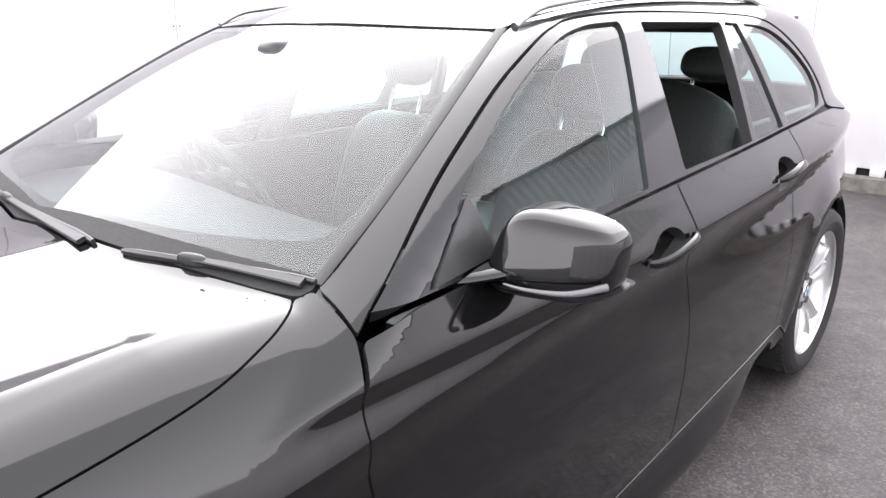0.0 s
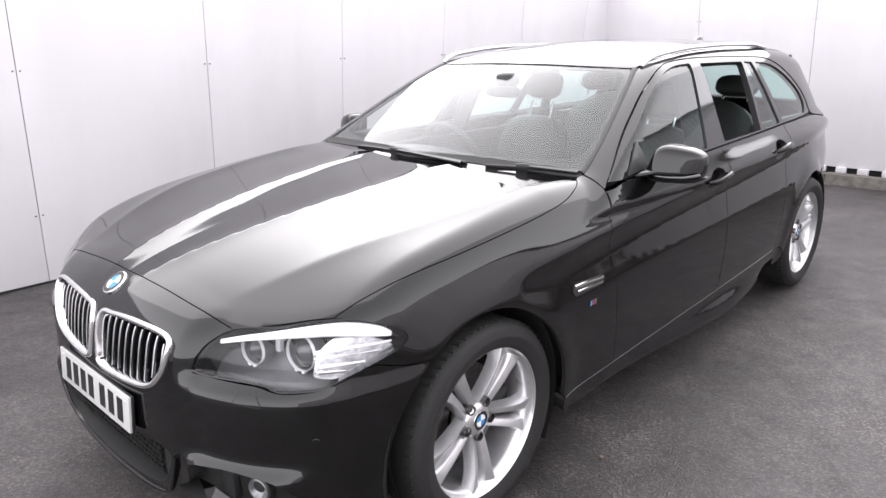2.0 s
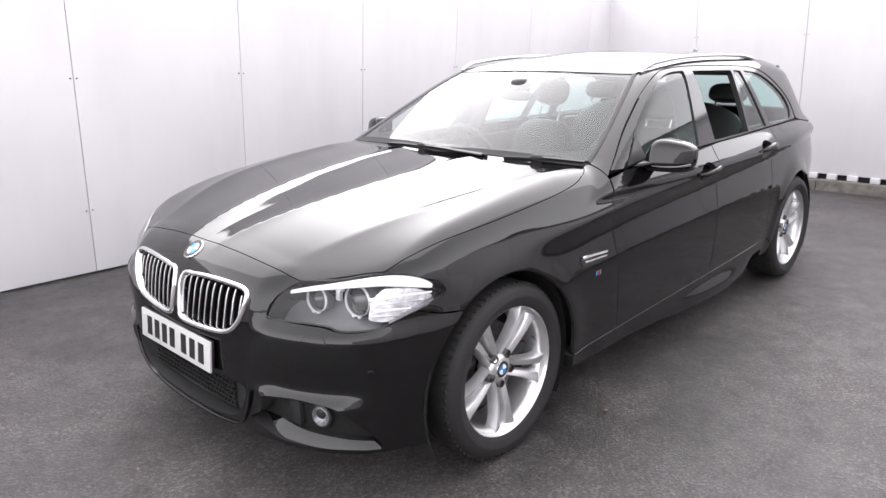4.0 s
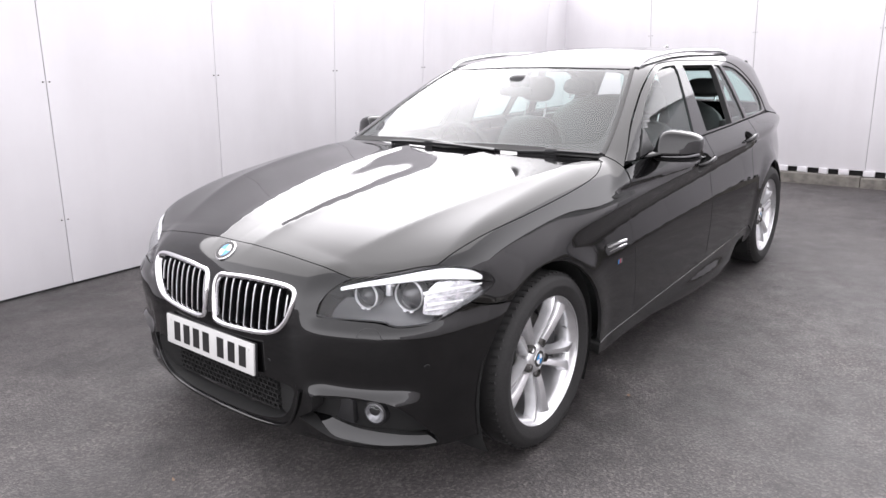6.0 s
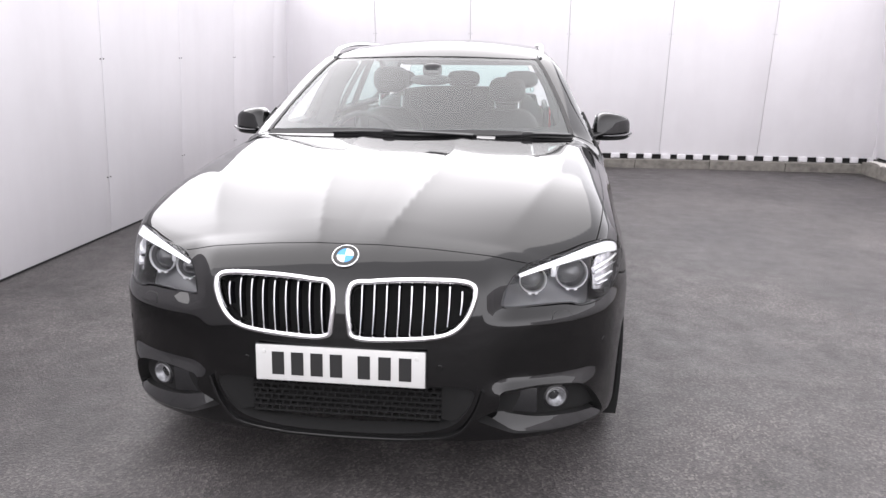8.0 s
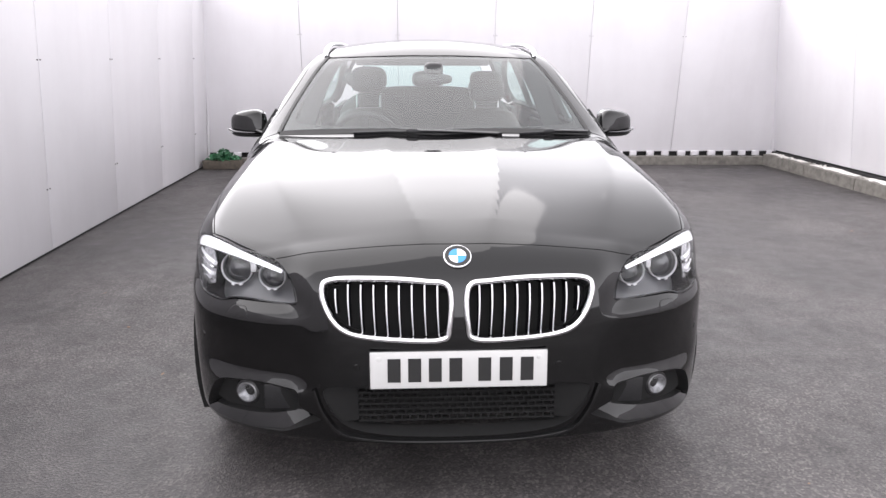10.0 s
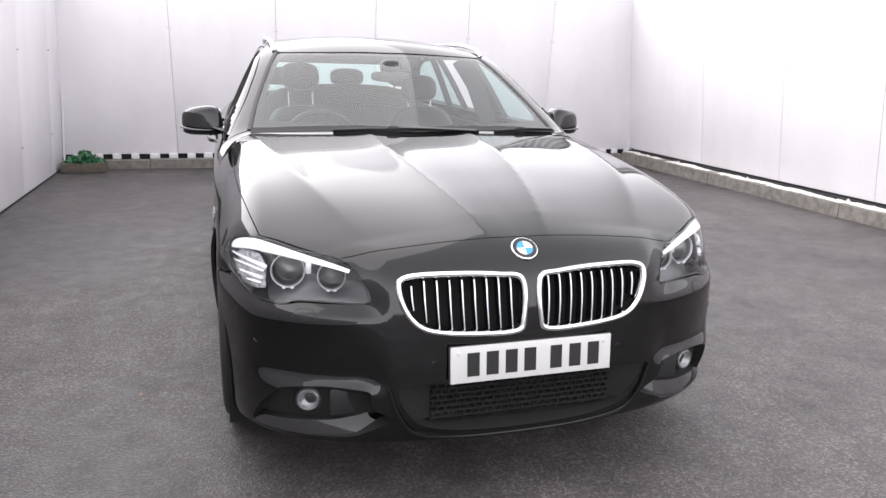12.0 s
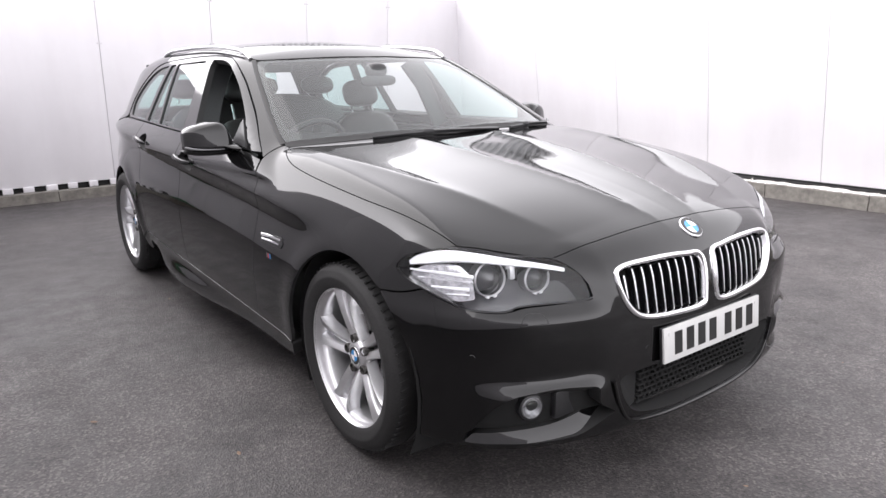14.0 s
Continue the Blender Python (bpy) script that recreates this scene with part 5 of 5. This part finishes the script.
# front lip under the intake
LIP = [N(0, 0.224), N(0.2, 0.227), N(0.34, 0.248), N(0.40, 0.315), N(0.43, 0.40)]
bm = bmesh.new()
path, ups = on_form(flip_x(LIP)[:0:-1] + LIP, 60, 0.003)
sweep(bm, path, ring_section(0.0065, 0.008, 8), ups)
part("front_lip", bm, PAINT, car, "thin raised lip round the intake")

# ---- number plate, its writing as plain bars ----
plate = new("number_plate")
plate.parent = car
plate["label"] = "white front number plate with black characters"
plate.matrix_local = Matrix.Translation((0, -0.829, 0.476)) @ pose(0, 0, 0, -5)
bm = bmesh.new()
box(bm, (-0.26, -0.004, -0.0555), (0.26, 0.004, 0.0555), 0.003)
part("plate_sheet", bm, PLATE_W, plate)
for k, x in enumerate((-0.190, -0.130, -0.070, -0.010, 0.075, 0.138, 0.200)):
    bm = bmesh.new()
    box(bm, (x - 0.019, -0.0052, -0.036), (x + 0.019, -0.0042, 0.036))
    part("character_bar", bm, INK, plate)
for x in (-0.235, 0.235):
    bm = bmesh.new()
    lathe(bm, [(0, 0.0022), (0.006, 0.0015), (0.007, 0)], 14, aim((x, -0.004, 0.035), (0, -1, 0)))
    part("plate_screw", bm, PLATE_W, plate)
bm = bmesh.new()
box(bm, (-0.263, 0.004, -0.057), (0.263, 0.012, 0.057), 0.003)
part("plate_holder", bm, TRIM, plate)

# ---- badges ----
c = np.array(N(0, 0.787)[:3])
nn = form_normal(np.array([c]))[0]
roundel(car, aim(Vector(c) - 0.001 * Vector(nn), nn), 0.042)

# ---- side vents, handles ----
for sx in (1, -1):
    vent = panel("wing_vent", SIDE, [S(0.405, 0.668, 0.006), S(0.422, 0.692, 0.008), S(0.60, 0.684, 0.008), S(0.592, 0.650, 0.008), S(0.42, 0.646, 0.006)], TRIM, wings[0 if sx > 0 else 1], "side vent with a bright bar", side=sx, step=0.02, off=0.003, depth=0.006)
    path, ups = on_form([S(0.418, 0.680), S(0.51, 0.679), S(0.592, 0.675)], 10, 0.005)
    bm = bmesh.new()
    sweep(bm, [Vector((sx * p.x, p.y, p.z)) for p in path], slab_section(0.012, 0.008), [Vector((sx * u.x, u.y, u.z)) for u in ups])
    part("vent_bar", bm, CHROME, vent)
    path, ups = on_form([S(0.432, 0.661), S(0.51, 0.661), S(0.585, 0.659)], 10, 0.005)
    bm = bmesh.new()
    sweep(bm, [Vector((sx * p.x, p.y, p.z)) for p in path], slab_section(0.008, 0.006), [Vector((sx * u.x, u.y, u.z)) for u in ups])
    part("vent_bar", bm, CHROME, vent)
    for k, mat in enumerate((BLUE, RED, CHROME)):
        y0 = 0.498 + 0.014 * k
        panel("badge_stripe", SIDE, [S(y0, 0.592, 0.001), S(y0 + 0.006, 0.612, 0.001), S(y0 + 0.018, 0.612, 0.001), S(y0 + 0.012, 0.592, 0.001)], mat, wings[0 if sx > 0 else 1], side=sx, step=0.02, off=0.003, depth=0.003)
    for doors, y0, z0 in ((front_doors, *CUP_F), (rear_doors, *CUP_R)):
        door = doors[0 if sx > 0 else 1]
        panel("handle_cup", SIDE, handle_cup(y0, z0, 1.06), PAINT, door, "dark recess behind the handle", side=sx, step=0.02, depth=0.002, lift=lambda p: -0.036 + 5.0 * ((p[:, 1] - y0) ** 2 * 0.3 + (p[:, 2] - z0) ** 2))
        pts = [S(y0 - 0.105, z0 - 0.006), S(y0 - 0.06, z0 - 0.002), S(y0, z0 + 0.003), S(y0 + 0.07, z0 + 0.007), S(y0 + 0.105, z0 + 0.008)]
        path, ups = on_form(pts, 16, 0.0)
        path = [p + u * (0.004 + 0.030 * math.sin(math.pi * i / 15) ** 0.6) for i, (p, u) in enumerate(zip(path, ups))]
        bm = bmesh.new()
        sweep(bm, [Vector((sx * p.x, p.y, p.z)) for p in path], ring_section(0.014, 0.0075, 12), [Vector((sx * u.x, u.y, u.z)) for u in ups], scale=lambda t: 0.55 + 0.45 * math.sin(math.pi * t) ** 0.5)
        part("door_handle", bm, PAINT, door, "black door handle")

# ---- door mirrors ----
for sx in (1, -1):
    mir = new("door_mirror")
    mir.parent = front_doors[0 if sx > 0 else 1]
    mir["label"] = "black door mirror with a slim indicator strip"

    def shape(v):
        # tall at the inner end, sloping down and swept back to the outer one
        t = min(1, max(0, (v.x + 0.098) / 0.196))
        w = v.copy()
        if w.z > -0.03:
            w.z = -0.03 + (w.z + 0.03) * (1.0 - 0.30 * t ** 2.0)
            w.x += 0.22 * (w.z + 0.03) * (1 - t)
            w.y += 0.30 * (w.z + 0.03)
        w.y = w.y * (1.0 - 0.35 * t * t) + 0.05 * t * t
        return Vector((sx * w.x, w.y, w.z))

    bm = blob(bmesh.new(), (sx * 0.958, 1.004, 1.027), (0.098, 0.066, 0.070), 4.2, 48, 30, shape)
    part("mirror_shell", bm, PAINT, mir, "glossy black mirror shell", angle=80)

    def lower(v):
        w = shape(v)
        return Vector((w.x * 1.05, w.y * 1.05, min(w.z, -0.050 + 0.05 * max(0.0, sx * w.x - 0.04)) - 0.004))
    bm = blob(bmesh.new(), (sx * 0.959, 1.005, 1.027), (0.099, 0.070, 0.068), 4.2, 48, 30, lower)
    part("mirror_base", bm, TRIM, mir, "matt black lower mirror cover", angle=60)
    bm = bmesh.new()
    sweep(bm, smooth_path([(sx * 0.915, 0.9365, 0.984), (sx * 0.96, 0.939, 0.984), (sx * 1.02, 0.960, 0.987), (sx * 1.058, 1.005, 0.994)], 20), ring_section(0.0055, 0.005, 10), (0, 0, 1), scale=lambda t: 0.35 + 0.9 * t)
    part("indicator", bm, m_plain("indicator_lens", (0.10, 0.10, 0.105), 0.16, 0.0, 0.05, 40), mir, "slim pale indicator strip")
    bm = bmesh.new()
    sweep(bm, smooth_path([(sx * 0.80, 0.93, 0.978), (sx * 0.835, 0.94, 0.982), (sx * 0.875, 0.965, 0.990), (sx * 0.91, 0.99, 1.0)], 16), ring_section(0.052, 0.017, 20), (0, 0, 1), scale=lambda t: 1.25 - 0.5 * math.sin(math.pi * t * 0.6))
    part("mirror_arm", bm, PAINT, mir)
    bm = bmesh.new()
    box(bm, (-0.075, -0.003, -0.045), (0.075, 0.003, 0.045), 0.002, pose(sx * 0.95, 1.066, 1.030, 0, 0, sx * 12))
    part("mirror_glass", bm, m_plain("mirror_silver", (0.9, 0.9, 0.9), 0.02, 1.0, 0.01, 20), mir)
    # corner plate that carries the mirror
    panel("mirror_plate", SIDE, [S(0.83, 0.992, 0.005), S(0.925, 1.068, 0.01), S(0.975, 1.105, 0.005), S(0.995, 1.005, 0.005)], TRIM, mir, side=sx, step=0.03, off=0.004, depth=0.012)

# ---- roof rails, aerial, wipers ----
for sx in (1, -1):
    foot, nrm = on_form([T(0.588, 1.39), T(0.592, 1.55), T(0.588, 2.1), T(0.572, 2.6), T(0.555, 2.92)], 50)
    pts = [Vector((sx * p.x, p.y, p.z)) + Vector((0, 0, 0.003 + 0.019 * min(1, 5 * i / 49, 5 * (1 - i / 49)))) for i, p in enumerate(foot)]
    path = smooth_path(pts, 50)
    bm = bmesh.new()
    sweep(bm, path, slab_section(0.025, 0.020, 0.35), (0, 0, 1), scale=lambda t: 0.75 + 0.25 * math.sin(math.pi * t) ** 0.3)
    part("roof_rail", bm, SATIN, car, "satin silver roof rail")
bm = bmesh.new()
rings = []
for k in range(9):
    t = k / 8
    z, y, w, ln = 1.425 + 0.055 * t, 3.22 + 0.07 * t, 0.028 * (1 - t) ** 0.6 + 0.002, 0.08 * (1 - 0.75 * t)
    rings.append([bm.verts.new((w * math.cos(a), y + ln * math.sin(a), z)) for a in [2 * math.pi * j / 16 for j in range(16)]])
for a, b in zip(rings, rings[1:]):
    for j in range(16):
        bm.faces.new((a[j], a[(j + 1) % 16], b[(j + 1) % 16], b[j]))
bm.faces.new(rings[-1])
part("roof_aerial", bm, PAINT, car, "black fin aerial on the roof")
for pts, knee in (([T(-0.39, 0.590), T(-0.07, 0.563), T(0.30, 0.566)], 0.47), ([T(0.385, 0.580), T(0.54, 0.630), T(0.745, 0.704)], 0.48)):
    wip = new("wiper")
    wip.parent = car
    wip["label"] = "black windscreen wiper"
    path, ups = on_form(pts, 24, 0.007)
    bm = bmesh.new()
    sweep(bm, path, [(-0.008, -0.012), (0.003, -0.012), (0.006, -0.004), (0.004, 0.002), (-0.003, 0.004), (-0.008, 0.001)], ups, scale=lambda t: 0.6 + 0.4 * min(1, 8 * t, 8 * (1 - t)))
    part("wiper_blade", bm, TRIM, wip)
    k = int(knee * 23)
    arm = smooth_path([path[k] + ups[k] * 0.005, path[k + 4] + Vector((0, -0.004, 0.003)), path[-2] + Vector((0, -0.010, -0.002))], 14)
    bm = bmesh.new()
    sweep(bm, arm, slab_section(0.014, 0.007), ups[k], scale=lambda t: 0.8 + 0.5 * t)
    part("wiper_arm", bm, TRIM, wip)
    d = (path[k + 1] - path[k - 1]).normalized()
    bm = blob(bmesh.new(), (0, 0, 0), (0.007, 0.030, 0.012), 3.0, 16, 10)
    bm.transform(Matrix.Translation(path[k] + ups[k] * 0.002) @ d.to_track_quat("Y", "Z").to_matrix().to_4x4())
    part("wiper_joint", bm, TRIM, wip)

# ---- cabin ----
bm = bmesh.new()
sec = [(0.62, 0.60), (0.64, 0.925), (0.85, 0.955), (1.02, 0.95), (1.10, 0.91), (1.13, 0.84), (1.12, 0.62)]
rows = [[bm.verts.new((x, y + 0.02 * (1 - (x / 0.72) ** 2), z + 0.02 * math.exp(-((x + 0.37) / 0.2) ** 2) * (z > 0.9))) for y, z in sec] for x in [-0.72 + 1.44 * k / 24 for k in range(25)]]
for a, b in zip(rows, rows[1:]):
    for j in range(len(sec) - 1):
        bm.faces.new((a[j], a[j + 1], b[j + 1], b[j]))
part("dashboard", bm, PLASTIC, car, "dark grey dashboard")
steer = new("steering_wheel")
steer.parent = car
steer["label"] = "black three-spoke steering wheel"
m = pose(-0.37, 1.22, 0.90, 0, 0, 0) @ Matrix.Rotation(radians(-62), 4, "X")
bm = bmesh.new()
sweep(bm, [m @ Vector((0.182 * math.cos(a), 0.182 * math.sin(a), 0)) for a in [2 * math.pi * k / 48 for k in range(48)]], ring_section(0.015, 0.017, 10), m.to_3x3() @ Vector((0, 0, 1)), True)
part("wheel_ring", bm, FABRIC, steer)
for a in (0, 180, 270):
    bm = bmesh.new()
    box(bm, (0.03, -0.022, -0.012), (0.175, 0.022, 0.006), 0.005, m @ pose(0, 0, 0, 0, 0, a))
    part("wheel_spoke", bm, PLASTIC, steer)
bm = blob(bmesh.new(), (0, 0, 0), (0.075, 0.06, 0.03), 3)
bm.transform(m)
part("airbag_cover", bm, PLASTIC, steer)


def seat(x, y, w, back_h, head, label, lean=20, raised=0.185):
    s = new("car_seat")
    s.parent = car
    s["label"] = label
    bm = blob(bmesh.new(), (x, y, 0.50), (w, 0.27, 0.11), 3.5)
    part("seat_cushion", bm, FABRIC, s)
    m = Matrix.Translation((x, y + 0.26, 0.52)) @ Matrix.Rotation(radians(-lean), 4, "X")
    bm = blob(bmesh.new(), (0, 0, back_h / 2), (w, 0.085, back_h / 2), 3.5, warp=lambda v: Vector((v.x * (1 - 0.13 * (v.z / back_h + 0.5) ** 2), v.y, v.z)))
    bm.transform(m)
    part("seat_back", bm, FABRIC, s)
    for hx in head:
        bm = blob(bmesh.new(), (hx, -0.02, back_h + raised), (0.120, 0.05, 0.085) if len(head) == 1 else (0.125, 0.045, 0.062), 3.0)
        bm.transform(m)
        part("head_restraint", bm, FABRIC, s)
        for px in (-0.075, 0.075):
            bm = bmesh.new()
            bmesh.ops.create_cone(bm, segments=10, radius1=0.007, radius2=0.007, depth=0.12, matrix=m @ Matrix.Translation((hx + px, 0, back_h + 0.03)))
            part("restraint_post", bm, CHROME, s, "bright steel post")


seat(-0.388, 1.56, 0.245, 0.545, (0,), "black leather front seat")
seat(0.388, 1.56, 0.245, 0.545, (0,), "black leather front seat", raised=0.12)
seat(0.0, 2.28, 0.70, 0.665, (-0.47, 0.03, 0.47), "black leather rear bench with three head restraints", 22, 0.055)
bm = bmesh.new()
box(bm, (-0.10, 1.1, 0.27), (0.10, 2.0, 0.60), 0.03)
part("centre_console", bm, PLASTIC, car)
bm = bmesh.new()
box(bm, (-0.555, 3.38, 1.288), (0.555, 3.43, 1.36), 0.01)
part("rear_header", bm, PLASTIC, car, "dark trim over the tailgate window")
bm = blob(bmesh.new(), (0.0, 1.165, 1.243), (0.105, 0.016, 0.028), 3.0)
inm = part("interior_mirror", bm, TRIM, car, "black interior mirror")
bm = blob(bmesh.new(), (0.005, 1.195, 1.295), (0.052, 0.05, 0.036), 3.0)
part("mirror_mount", bm, TRIM, inm)
for sx in (1, -1):
    bm = bmesh.new()
    sweep(bm, [Vector((sx * 0.76, 1.665, 0.95)), Vector((sx * 0.67, 1.715, 1.2)), Vector((sx * 0.585, 1.765, 1.345))], slab_section(0.11, 0.025), (0, 1, 0.2))
    part("pillar_trim", bm, TRIM, car)
